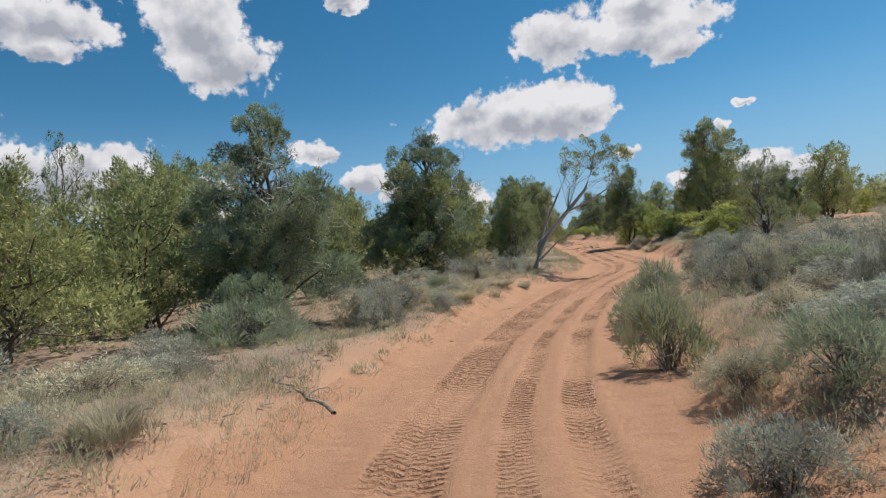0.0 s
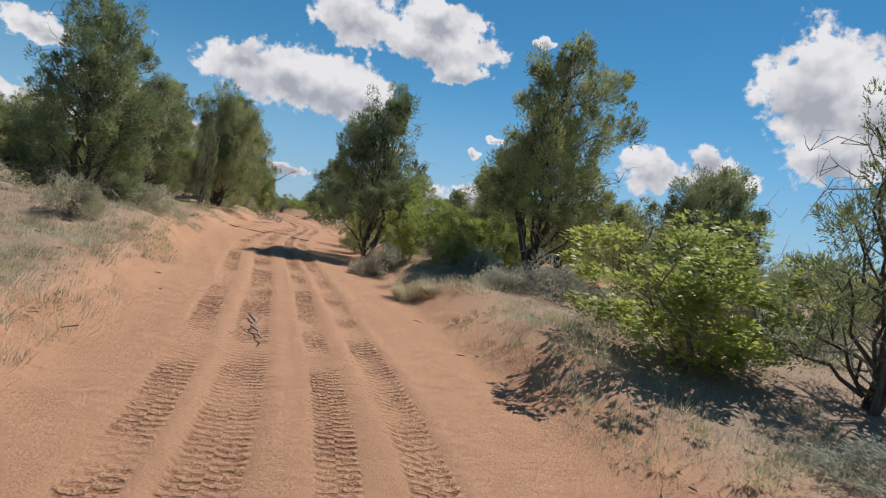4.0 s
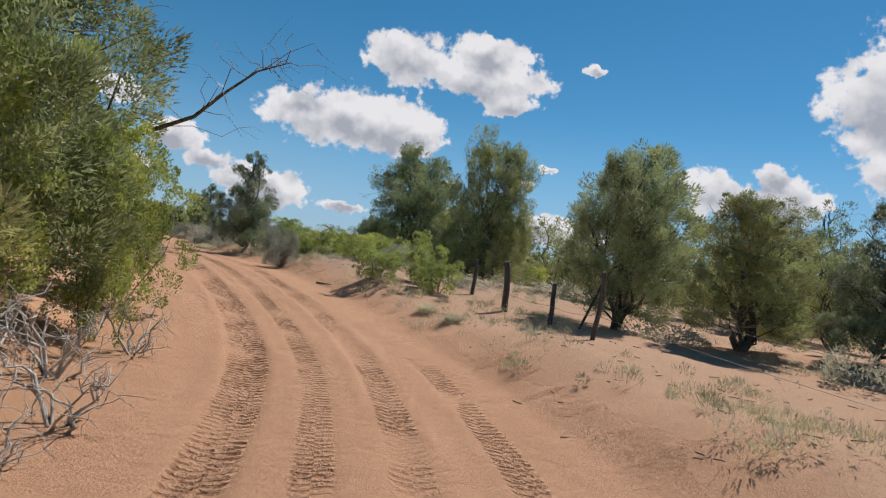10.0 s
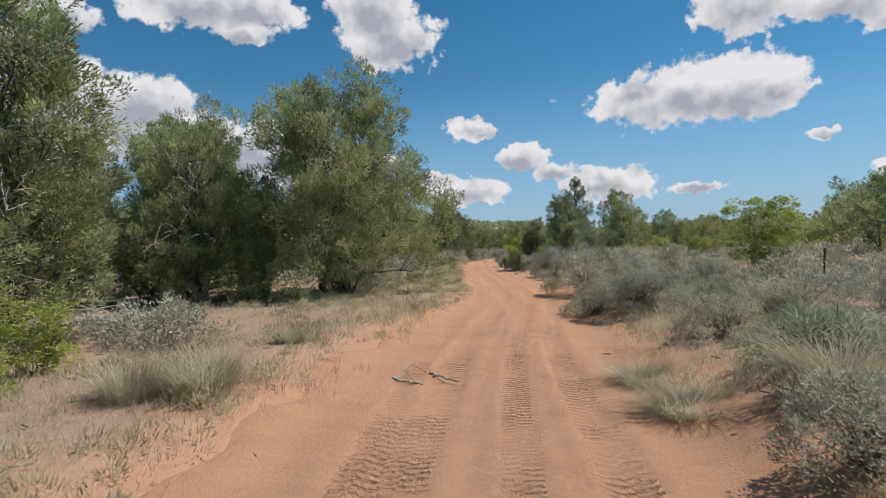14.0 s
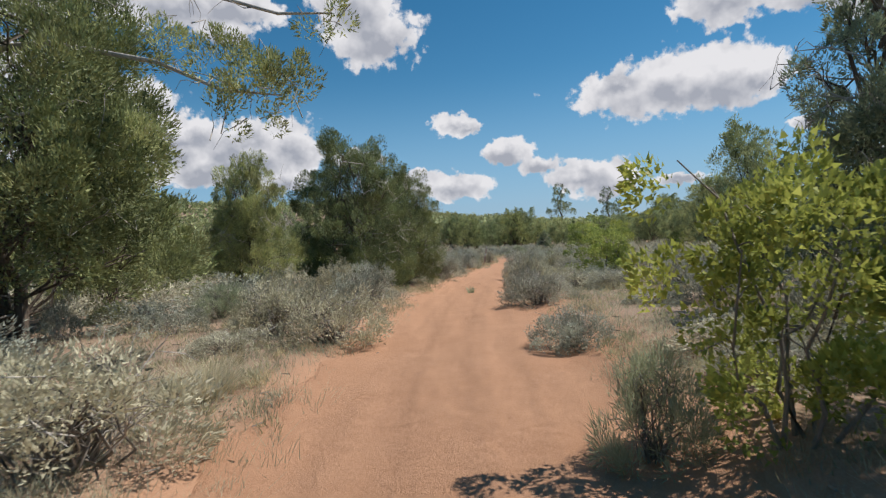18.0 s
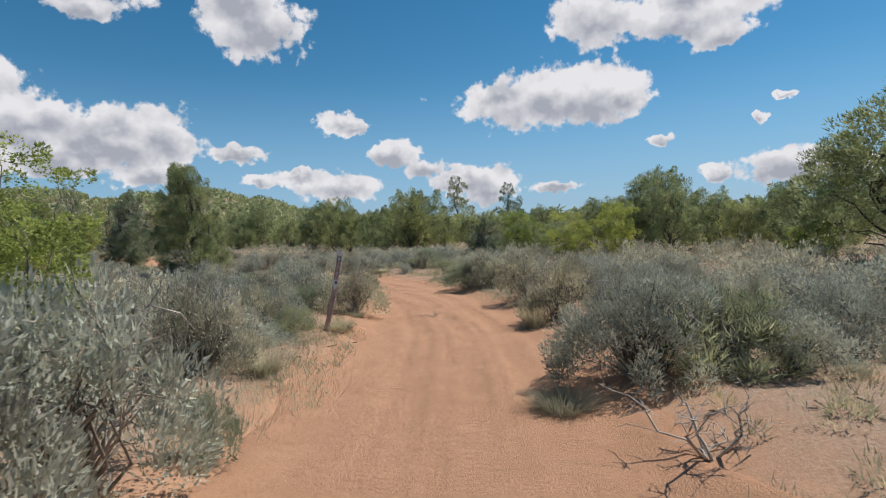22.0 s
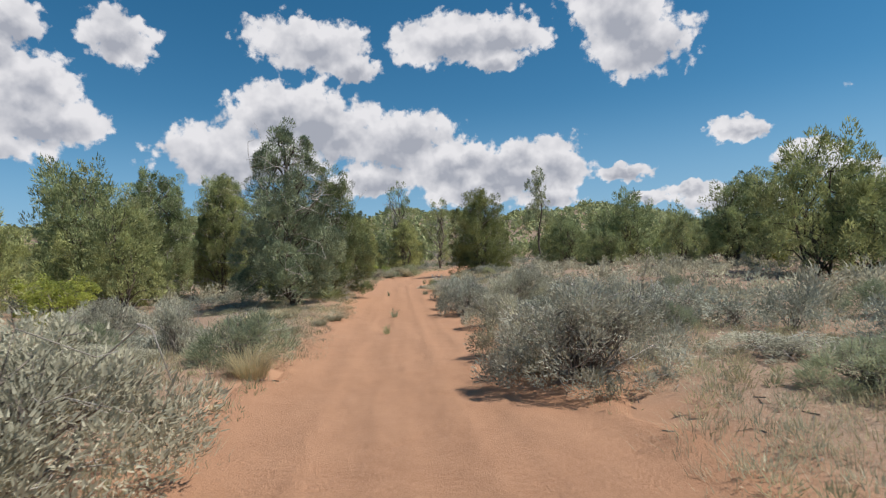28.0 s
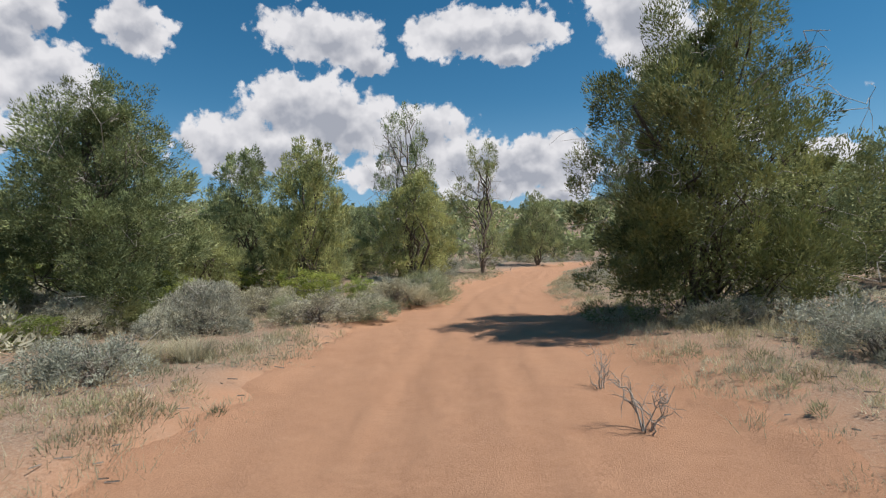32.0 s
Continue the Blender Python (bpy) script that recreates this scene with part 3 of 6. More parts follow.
def make_tree(seed, kind, high=5.0, wide=4.0, tufts=300, per=130, leaf=1.0, sparse=0.0, lod=False, bare=0.0, green=None):
    """Meshes of trunk, crown and dead wood of a conifer, high and wide in metres, standing at the origin."""
    rng = np.random.default_rng(seed)
    stems, lobes, dead, wood = [], [], [], []
    R = wide / 2
    turn = rng.uniform(0, 6)
    if kind == "juniper":
        for i in range(rng.integers(2, 5)):
            a = rng.uniform(0, 6.283)
            lean = rng.uniform(0.15, 0.5) * R
            stems.append((np.array([0.12 * math.cos(a), 0.12 * math.sin(a), -0.15]), np.array([lean * math.cos(a), lean * math.sin(a), high * rng.uniform(0.62, 0.9)])))
        count = 24 if tufts < 430 else 40 if tufts < 800 else 58
        for i in range(count):
            a, u = 2.4 * i + turn + rng.uniform(-0.6, 0.6), (i + 0.5) / count
            z = high * (0.11 + bare + (0.75 - bare) * u)
            out = R * 0.76 * math.sqrt(max(0.05, 1 - (max(u - 0.22, -0.1) / 0.86) ** 2)) * rng.uniform(0.6, 1.08)
            r = R * rng.uniform(0.20, 0.36) * (1.15 - 0.35 * u) * (1.0 if tufts < 430 else 0.85 if tufts < 800 else 0.62)
            lobes.append((out * math.cos(a), out * math.sin(a), z, r, r * rng.uniform(0.8, 1.35)))
        for i in range(rng.integers(3, 6)):
            a, r = rng.uniform(0, 6.283), R * rng.uniform(0.13, 0.22)
            far = R * rng.uniform(0.08, 0.5)
            lobes.append((far * math.cos(a), far * math.sin(a), high * rng.uniform(0.80, 0.93), r, high * rng.uniform(0.05, 0.09)))
        inner = [(0, 0, high * (0.36 + bare * 0.5), R * 0.45, high * 0.2), (0, 0, high * 0.62, R * 0.4, high * 0.18)]
    else:
        stems.append((np.array([0, 0, -0.15]), np.array([rng.normal(0, 0.12), rng.normal(0, 0.12), high * 0.96])))
        count = 34
        for i in range(count):
            a, u = 2.4 * i + turn + rng.uniform(-0.5, 0.5), (i + 0.5) / count
            z = high * (0.10 + bare + (0.84 - bare) * u)
            out = R * (1 - u) ** 0.5 * rng.uniform(0.35, 1.0)
            r = R * (0.13 + 0.17 * (1 - u)) * rng.uniform(0.75, 1.25)
            lobes.append((out * math.cos(a), out * math.sin(a), z, r, r * 0.66))
        lobes.append((0, 0, high * 0.93, R * 0.11, high * 0.06))
        inner = [(0, 0, high * 0.36, R * 0.4, high * 0.2)]
    lobes = [b for b in lobes if rng.random() > sparse]
    for p, q in stems:
        wood.append(limb(rng, p, q, (0.017 if kind == "juniper" else 0.022) * high, 0.012, 0.14, 9))
    for b in lobes if leaf < 2.1 else ():
        s = stems[rng.integers(len(stems))]
        t = np.clip((b[2] - 0.18 * high) / (high * 0.9), 0.08, 0.85)
        start = s[0] + (s[1] - s[0]) * t
        end = np.array(b[:3])
        wood.append(limb(rng, start, end, 0.04, 0.012, 0.25, 6))
        if not lod:
            for j in range(3):
                d = rng.normal(0, 1, 3)
                d[2] = abs(d[2]) * 0.6
                d /= np.linalg.norm(d)
                wood.append(limb(rng, end * 0.75 + start * 0.25, end + d * b[3] * 0.95, 0.014, 0.004, 0.3, 4))
    if not lod:
        for j in range(38):
            a, z = rng.uniform(0, 6.283), high * rng.uniform(0.06, 0.8)
            far = R * rng.uniform(0.7, 1.12) * math.sqrt(1 - (z / high) ** 2 * 0.7)
            start, end = np.array([0, 0, z * 0.85]), np.array([far * math.cos(a), far * math.sin(a), z + rng.uniform(-0.2, 0.3) * R])
            main = limb(rng, start, end, 0.024, 0.006, 0.3, 6)
            dead.append(main)
            for _ in range(4):
                q = main[rng.integers(3, 6), :3]
                dead.append(limb(rng, q, q + rng.normal(0, 0.3, 3) + [0, 0, 0.1], 0.009, 0.003, 0.3, 4))
    grown = (R * high / 10.5) ** 0.25
    centres, ways = crown_points(rng, lobes, tufts)
    c2, w2 = crown_points(rng, inner, int(tufts * (0.02 if sparse >= 0.1 else 0.16 if tufts < 800 else 0.07)))
    tuft_r = np.r_[(0.19 if kind != "juniper" else 0.20 if tufts < 430 else 0.235) * rng.uniform(0.5, 1.5, len(centres)), np.full(len(c2), 0.30)] * grown
    if lod:
        tuft_r *= 1.12
    centres, ways = np.r_[centres, c2], np.r_[ways, w2]
    keep = centres[:, 2] > 0.12
    mat, long, thin, stretch = (green or JUNIPER, 0.085, 0.0150, 1.75) if kind == "juniper" else (PINYON, 0.075, 0.0115, 1.2)
    made = leaves(rng, centres[keep], ways[keep], per, tuft_r[keep], long * grown * leaf, thin * grown * leaf, stretch, 0.3)
    wv, wf = tubes(wood, 5 if not lod else 3)
    out = [mesh_from("trunk", wv, wf, [BARK], True), leafy("crown", made, mat)]
    if dead:
        dv, df = tubes(dead, 3)
        out.append(mesh_from("dead_wood", dv, df, [GREYWOOD], True))
    return out


def make_oak(seed, high=2.2, wide=2.2, tufts=84, per=100, leaf=0.8):
    """Scrub oak: thin stems from the ground and loose bright leaves in tufts."""
    rng = np.random.default_rng(seed)
    stems, lobes = [], []
    for i in range(7):
        a, out = 0.9 * i + rng.uniform(-0.4, 0.4), wide / 2 * rng.uniform(0.2, 0.75)
        end = np.array([out * math.cos(a), out * math.sin(a), high * rng.uniform(0.5, 0.9)])
        main = limb(rng, (0.12 * math.cos(a), 0.12 * math.sin(a), -0.1), end, 0.022, 0.006, 0.2, 6)
        twigs = [main] + [limb(rng, main[k, :3], main[k, :3] + rng.normal(0, 0.22, 3) + [0, 0, 0.2], 0.008, 0.003, 0.3, 4) for k in (2, 3, 4)]
        stems.append(mesh_from("stem", *tubes(twigs, 4), [TWIG], True))
        r = wide * rng.uniform(0.12, 0.22)
        lobes.append((*end, r, r * 0.8))
        lobes.append((*(end * [0.95, 0.95, 0.55]), r, r * 0.9))
        lobes.append((*(end * [0.85, 0.85, 0.24]), r * 0.8, r * 0.7))
    centres, ways = crown_points(rng, lobes, tufts)
    centres[:, 2] = np.maximum(centres[:, 2], 0.16)
    return stems + [leafy("foliage", leaves(rng, centres, ways, per, 0.19 * rng.uniform(0.6, 1.4, len(centres)), 0.07 * leaf, 0.029 * leaf, 1.1, 0.1), OAK)]


def make_brush(seed, mat, high, wide, plumes, per, long, thin, puff=0.13, twigs=26, low=0.4):
    """Sagebrush and rabbitbrush: crooked woody stems fanning from the base, each ending in an upright plume of narrow leaves, with gaps between the plumes."""
    rng = np.random.default_rng(seed)
    wood, dry, tips, ways = [], [], [], []
    humps = [(rng.uniform(0, 6.283), rng.uniform(0.15, 0.6), rng.uniform(0.6, 1.0)) for _ in range(5)]
    for i in range(plumes):
        a, far = rng.uniform(0, 6.283), math.sqrt((i + 0.5) / plumes)
        hump = max(k * (1 - 0.6 * math.hypot(far * math.cos(a) - r * math.cos(b), far * math.sin(a) - r * math.sin(b)) ** 2) for b, r, k in humps)
        z = high * max(hump, 0.2) * (rng.uniform(0.6, 1.0) if far < 0.8 else rng.uniform(low * 0.4, 0.75))
        tip = np.array([wide / 2 * far * math.cos(a), wide / 2 * far * math.sin(a), max(z - puff, 0.1)])
        tips.append(tip)
        w = tip * [0.75, 0.75, 0] / wide + [0, 0, 0.5] + rng.normal(0, 0.2, 3)
        ways.append(w / np.linalg.norm(w))
        if i < twigs:
            main = limb(rng, tip * [0.1, 0.1, 0] - [0, 0, 0.06], tip * [1, 1, 0.97], 0.013 * high + 0.003, 0.004, 0.35, 6)
            wood.append(main)
            for _ in range(2):
                q = main[rng.integers(2, 5), :3]
                e = q + rng.normal(0, 0.09, 3) * high + [0, 0, 0.14 * high]
                e[2] = max(e[2], 0.04)
                wood.append(limb(rng, q, e, 0.006, 0.002, 0.3, 4))
    for _ in range(twigs // 2):
        a = rng.uniform(0, 6.283)
        far = wide / 2 * rng.uniform(0.5, 1.05)
        q = np.array([far * math.cos(a), far * math.sin(a), high * rng.uniform(0.08, 0.75)])
        main = limb(rng, q * [0.15, 0.15, 0], q, 0.011, 0.003, 0.4, 6)
        dry += [main, limb(rng, main[3, :3], main[3, :3] + rng.normal(0, 0.1, 3) + [0, 0, 0.05], 0.005, 0.002, 0.3, 4)]
    tips, ways = np.array(tips), np.array(ways)
    made = leaves(rng, tips, ways, per, puff * rng.uniform(0.6, 1.45, len(tips)), long, thin, 1.4, 0.2)
    made[0][:, 2] = np.maximum(made[0][:, 2], 0.02)
    out = [mesh_from("wood", *tubes(wood, 3), [TWIG], True), leafy("foliage", made, mat)]
    if dry:
        out.append(mesh_from("dead_wood", *tubes(dry, 3), [GREYWOOD], True))
    return out


def blades(rng, n, wide, high, thin, splay, mat, name):
    """Arching blades from a tuft's foot, each of three joined pieces."""
    a, r = rng.uniform(0, 6.283, n), wide * 0.28 * np.sqrt(rng.random(n))
    foot = np.stack([r * np.cos(a), r * np.sin(a), np.full(n, -0.02)], 1)
    b = a + rng.normal(0, 0.5, n)
    tall = high * rng.uniform(0.5, 1.05, n)
    lean = splay * rng.uniform(0.2, 1.0, n) * wide
    side = np.stack([-np.sin(b), np.cos(b), 0 * b], 1) * thin
    out = np.stack([np.cos(b), np.sin(b), 0 * b], 1)
    v = []
    for t, w in ((0, 0.8), (0.4, 1.0), (0.75, 0.7), (1.0, 0.05)):
        c = foot + out * (lean * t ** 1.7)[:, None] + np.array([0, 0, 1.0]) * (tall * (t - 0.12 * t ** 3))[:, None]
        v += [c - side * w, c + side * w]
    v = np.stack(v, 1)
    k = np.arange(n)[:, None] * 8
    f = np.concatenate([k + [2 * i, 2 * i + 1, 2 * i + 3, 2 * i + 2] for i in range(3)])
    return leafy(name, (v.reshape(-1, 3), f, np.repeat(rng.random(n), 8)), mat)


def make_dead(seed, high=0.8, wide=1.2):
    """A dead shrub: bare grey crooked branches, forking."""
    rng = np.random.default_rng(seed)
    out = []
    for i in range(8):
        a = 0.8 * i + rng.uniform(-0.4, 0.4)
        end = np.array([wide / 2 * math.cos(a) * rng.uniform(0.4, 1), wide / 2 * math.sin(a) * rng.uniform(0.4, 1), high * rng.uniform(0.3, 1)])
        main = limb(rng, (0.05 * math.cos(a), 0.05 * math.sin(a), -0.05), end, 0.022, 0.007, 0.35, 6)
        wood = [main]
        for _ in range(6):
            q = main[rng.integers(2, 6), :3]
            e = q + rng.normal(0, 0.16, 3) + (end * 0.18)
            e[2] = max(e[2], 0.02)
            twig = limb(rng, q, e, 0.008, 0.003, 0.3, 4)
            wood += [twig, limb(rng, twig[2, :3], twig[2, :3] + rng.normal(0, 0.1, 3) + [0, 0, 0.06], 0.004, 0.0015, 0.3, 3)]
        out.append(mesh_from("branch", *tubes(wood, 4), [GREYWOOD], True))
    return out


def make_yucca(seed):
    """Stiff blades in a rosette: a few blade meshes, each turned about the foot many times."""
    rng = np.random.default_rng(seed)
    shapes = []
    for k in range(4):
        n, L, w = 5, 0.62 + 0.06 * k, 0.012
        t = np.linspace(0, 1, n)
        x, z = 0.03 + L * t * 0.98, -0.10 * t ** 2 * L * k / 2
        half = w * np.array([0.8, 1.0, 0.9, 0.55, 0.03])
        v = np.concatenate([np.stack([x, half, z + 0.006], 1), np.stack([x, 0 * x, z - 0.004], 1), np.stack([x, -half, z + 0.006], 1)])
        f = [(r * n + i, r * n + i + 1, (r + 1) * n + i + 1, (r + 1) * n + i) for r in range(2) for i in range(n - 1)]
        shapes.append(leafy("blade", (v, f, np.full(len(v), 0.35 + 0.15 * k)), YUCCA))
    return [(shapes[i % 4], (0, -math.degrees(math.asin(min(0.99, rng.uniform(0.03, 1.0) ** 1.1))), 137.5 * i)) for i in range(110)]


# kind: meshes of each variant, its own height and width, what it is called
VARIANTS, CALLED = {}, {}


def variety(kind, name, category, label, group, high, wide, sets):
    CALLED[kind] = (name, category, label, group)
    VARIANTS.setdefault(kind, []).extend((high, wide, s) for s in sets)


variety("juniper", "juniper_tree", "tree", "olive-green juniper with shaggy grey trunks and dead lower twigs", "junipers",
        5.0, 4.2, [make_tree(s, "juniper", 5.0, 4.2, 380, 170, 0.95) for s in (11, 12)])
variety("juniper", "juniper_tree", "tree", "olive-green juniper with shaggy grey trunks and dead lower twigs", "junipers",
        6.6, 3.2, [make_tree(s, "juniper", 6.6, 3.2, 380, 165, 0.95) for s in (13, 26)])
variety("mid", "juniper_tree", "tree", "olive-green juniper standing back from the track", "junipers",
        5.0, 4.2, [make_tree(s, "juniper", 5.0, 4.2, 200, 80, 1.5, 0, True) for s in (14, 15)])
variety("mid", "juniper_tree", "tree", "olive-green juniper standing back from the track", "junipers",
        4.0, 4.8, [make_tree(s, "juniper", 4.0, 4.8, 200, 80, 1.5, 0, True) for s in (16, 25)])
variety("mid", "juniper_tree", "tree", "olive-green juniper standing back from the track", "junipers",
        6.8, 3.8, [make_tree(s, "juniper", 6.8, 3.8, 220, 80, 1.5, 0, True) for s in (24, 27)])
variety("thin", "juniper_tree", "tree", "thin grey-green juniper with bare branches showing through", "junipers",
        5.0, 3.4, [make_tree(s, "juniper", 5.0, 3.4, 120, 110, 1.0, 0.35) for s in (21, 22)])
variety("lifted", "juniper_tree", "tree", "tall juniper with a bare lower trunk beside the track", "junipers",
        6.0, 3.4, [make_tree(17, "juniper", 6.0, 3.4, 330, 170, 0.95, 0.05, False, 0.10)])
variety("full", "juniper_tree", "tree", "dense dark green juniper with shade in its leaf colour, foliage down to the sand", "junipers",
        6.5, 5.6, [make_tree(19, "juniper", 6.5, 5.6, 520, 270, 0.80, 0, False, -0.09, SHADED_JUNIPER)])
variety("full", "juniper_tree", "tree", "dense dark green juniper with shade in its leaf colour, foliage down to the sand", "junipers",
        7.0, 4.2, [make_tree(28, "juniper", 7.0, 4.2, 440, 260, 0.80, 0, False, -0.09, SHADED_JUNIPER)])
variety("dome", "juniper_tree", "tree", "large domed olive-green juniper on short dark trunks", "junipers",
        6.8, 5.6, [make_tree(s, "juniper", 6.8, 5.6, 500, 190, 0.92, 0, False, -0.03) for s in (29, 30)])
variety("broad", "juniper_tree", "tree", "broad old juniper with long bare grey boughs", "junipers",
        8.6, 8.2, [make_tree(18, "juniper", 8.6, 8.2, 820, 210, 0.88, 0.08, False, 0.03, SHADED_JUNIPER)])
variety("pinyon", "pinyon_pine", "tree", "dark green pinyon pine with tufted needles on open branches", "pinyon pines",
        5.0, 3.6, [make_tree(s, "pinyon", 5.0, 3.6, 340, 200) for s in (31, 32)])
variety("tall", "ponderosa_pine", "tree", "tall dark pine standing above the woodland", "tall pines",
        12.0, 6.0, [make_tree(34, "pinyon", 12.0, 6.0, 260, 50, 1.8, 0.1, True, 0.25)])
variety("far", "juniper_tree", "tree", "dark green juniper in the woodland beyond the track", "woodland junipers",
        4.5, 4.2, [make_tree(s, "juniper", 4.5, 4.2, 90, 30, 2.6, 0, True) for s in (41, 42, 43)])
variety("oak", "scrub_oak", "bush", "bright yellow-green scrub oak bush in fresh leaf", "scrub oaks", 2.2, 2.2, [make_oak(s) for s in (51, 52, 53)])
variety("oak_tree", "scrub_oak", "tree", "tall scrub oak with bright yellow-green leaves over bare stems", "scrub oaks",
        4.0, 3.3, [make_oak(s, 4.0, 3.3, 190, 100, 0.8) for s in (54, 55)])
variety("great_sage", "sagebrush", "bush", "wide old sagebrush, silvery grey-green over dark twisted twigs", "sagebrush",
        1.4, 2.4, [make_brush(s, SAGE, 1.4, 2.4, 165, 150, 0.052, 0.0085, 0.155, 70) for s in (69, 70)])
variety("sage", "sagebrush", "bush", "silvery grey-green sagebrush growing in the sand", "sagebrush",
        1.0, 1.5, [make_brush(s, SAGE, 1.0, 1.5, 66, 120, 0.05, 0.0092, 0.15, 40) for s in (61, 62, 63)])
variety("scrub", "sagebrush", "bush", "grey-green sagebrush among others in the brush", "sagebrush",
        0.9, 1.5, [make_brush(s, SAGE, 0.9, 1.5, 16, 28, 0.13, 0.026, 0.21, 2) for s in (64, 65, 66)])
variety("bed", "sagebrush", "bush", "grey-green sagebrush among others in the brush", "sagebrush",
        0.9, 1.5, [make_brush(s, SAGE, 0.9, 1.5, 38, 64, 0.062, 0.0135, 0.175, 14) for s in (67, 68)])
variety("green", "rabbitbrush", "bush", "soft green rabbitbrush with fine upright stems", "rabbitbrush",
        0.9, 1.2, [make_brush(s, GREEN, 0.9, 1.2, 70, 70, 0.10, 0.0052, 0.11, 30, 0.5) for s in (71, 72)])
variety("grass", "grass_clump", "grass", "pale dry bunch grass clump, greenish at the foot", "grass clumps",
        0.45, 0.8, [[blades(np.random.default_rng(s), 620, 0.9, 0.40, 0.0024, 0.55, STRAW, "dry_tuft"),
                     blades(np.random.default_rng(s + 5), 260, 0.8, 0.26, 0.0028, 0.5, HERB, "green_tuft")] for s in (81, 82, 83)])
variety("weed", "weed", "plant", "small green weed growing in the track", "weeds",
        0.35, 0.35, [[blades(np.random.default_rng(s), 46, 0.35, 0.35, 0.006, 0.45, GREEN, "leaves"),
                      blades(np.random.default_rng(s + 5), 14, 0.25, 0.22, 0.004, 0.5, STRAW, "dry_stalks")] for s in (84, 85)])
variety("yucca", "yucca", "plant", "yucca with a rosette of stiff pale green blades", "yuccas", 0.62, 1.2, [make_yucca(91)])
variety("deadshrub", "dead_shrub", "shrub", "dead shrub of bare grey crooked branches", "dead shrubs", 0.8, 1.2, [make_dead(s) for s in (101, 102, 103)])

pick = random.Random(5)
MADE = {}


def grow(kind, x, y, high, wide, label=""):
    """A plant of that kind standing on the ground, high and wide in metres."""
    kind = "oak_tree" if kind == "oak" and high > 2.2 else "great_sage" if kind == "sage" and wide > 1.95 else kind
    fits = [abs(math.log(high / wide * w / h)) for h, w, _ in VARIANTS[kind]]
    which = pick.choice([i for i, f in enumerate(fits) if f < min(fits) + 0.12])
    h0, w0, meshes = VARIANTS[kind][which]
    z = float(ground_height(x, y)[0])
    m = pose(x, y, z - 0.02, 0, 0, pick.uniform(0, 360)) @ Matrix.Diagonal((wide / w0, wide / w0 * pick.uniform(0.92, 1.08), high / h0, 1))
    name, category, text, group = CALLED[kind]
    if (kind, which) not in MADE:
        if len(meshes) == 1:
            ob = new(name, meshes[0])
        else:
            ob = new(name)
            ob.empty_display_size = 0.2
            for me in meshes:
                me, turned = me if isinstance(me, tuple) else (me, None)
                piece = part(me.name.split(".")[0], me, ob)
                if me.name.startswith(("wood", "dead_wood")):
                    tagged(piece, kind="stuff")
                if turned:
                    piece.matrix_basis = pose(0, 0, 0.03, *turned)
        ob.matrix_basis = m
        MADE[kind, which] = ob
    else:
        first = MADE[kind, which]
        ob = copy_thing(first, m @ Matrix.Diagonal((*(1 / s for s in first.scale), 1)))
    return tagged(ob, label or text, category, group)


# plants along the track
grow("juniper", -39.1, 205.0, 6.70, 2.94)
grow("yucca", -30.1, 204.8, 0.66, 1.50)
grow("juniper", -41.5, 206.5, 6.70, 3.32)
grow("deadshrub", -30.1, 205.6, 0.60, 0.95)
grow("grass", -26.0, 207.2, 0.65, 0.73)
grow("deadshrub", -25.0, 210.2, 0.57, 1.34)
grow("sage", -25.0, 207.5, 0.62, 1.29)
grow("deadshrub", -28.4, 209.6, 0.60, 0.68)
grow("green", -26.3, 208.8, 0.63, 0.85)
grow("deadshrub", -25.9, 207.2, 0.18, 0.50)
grow("sage", -30.8, 212.3, 0.34, 0.95)
grow("grass", -35.6, 210.4, 0.24, 0.45)
grow("grass", -37.8, 213.4, 0.65, 1.50)
grow("grass", -2.1, 161.6, 0.36, 0.49)
grow("sage", -3.2, 165.6, 0.95, 0.95)
grow("mid", 14.6, 155.0, 7.60, 4.40)
grow("green", 3.7, 11.2, 1.35, 1.25)
grow("sage", 3.4, 10.0, 0.97, 1.20)
grow("sage", -54.2, 218.9, 1.41, 2.60)
grow("sage", -49.9, 228.3, 1.07, 2.60)
grow("green", -50.1, 229.6, 1.30, 2.20)
grow("sage", -49.0, 221.3, 1.40, 2.05)
grow("green", -51.2, 231.1, 1.34, 2.20)
grow("sage", -51.8, 219.6, 1.26, 2.56)
grow("oak", -51.7, 226.4, 1.24, 2.17)
grow("oak", -52.8, 222.2, 1.28, 1.77)
grow("full", -1.9, 139.0, 5.50, 4.60)
grow("full", -1.5, 142.9, 4.80, 3.80)
grow("juniper", -15.8, 186.8, 7.00, 3.60)
grow("full", -40.3, 228.7, 7.00, 6.00)
grow("juniper", -38.0, 200.4, 4.40, 3.40)
grow("mid", -40.3, 199.1, 6.70, 4.64)
grow("juniper", -38.0, 201.5, 6.56, 3.28)
grow("thin", -62.5, 240.8, 11.50, 5.00)
grow("thin", -60.6, 246.5, 9.20, 4.60)
grow("thin", -48.0, 213.0, 7.10, 4.80)
grow("mid", -55.5, 228.9, 6.70, 3.16)
grow("mid", -60.2, 228.7, 6.70, 3.72)
grow("mid", -57.3, 237.0, 6.32, 4.03)
grow("sage", -51.4, 224.2, 0.97, 2.36)
grow("sage", -47.7, 223.7, 0.79, 1.88)
grow("green", -47.7, 225.1, 0.57, 1.71)
grow("oak", -50.6, 227.5, 0.89, 1.43)
grow("sage", -53.4, 221.5, 1.13, 2.57)
grow("grass", -45.6, 219.7, 0.65, 0.90)
grow("sage", 2.0, 155.3, 1.20, 1.38)
grow("sage", 2.1, 151.7, 1.13, 1.15)
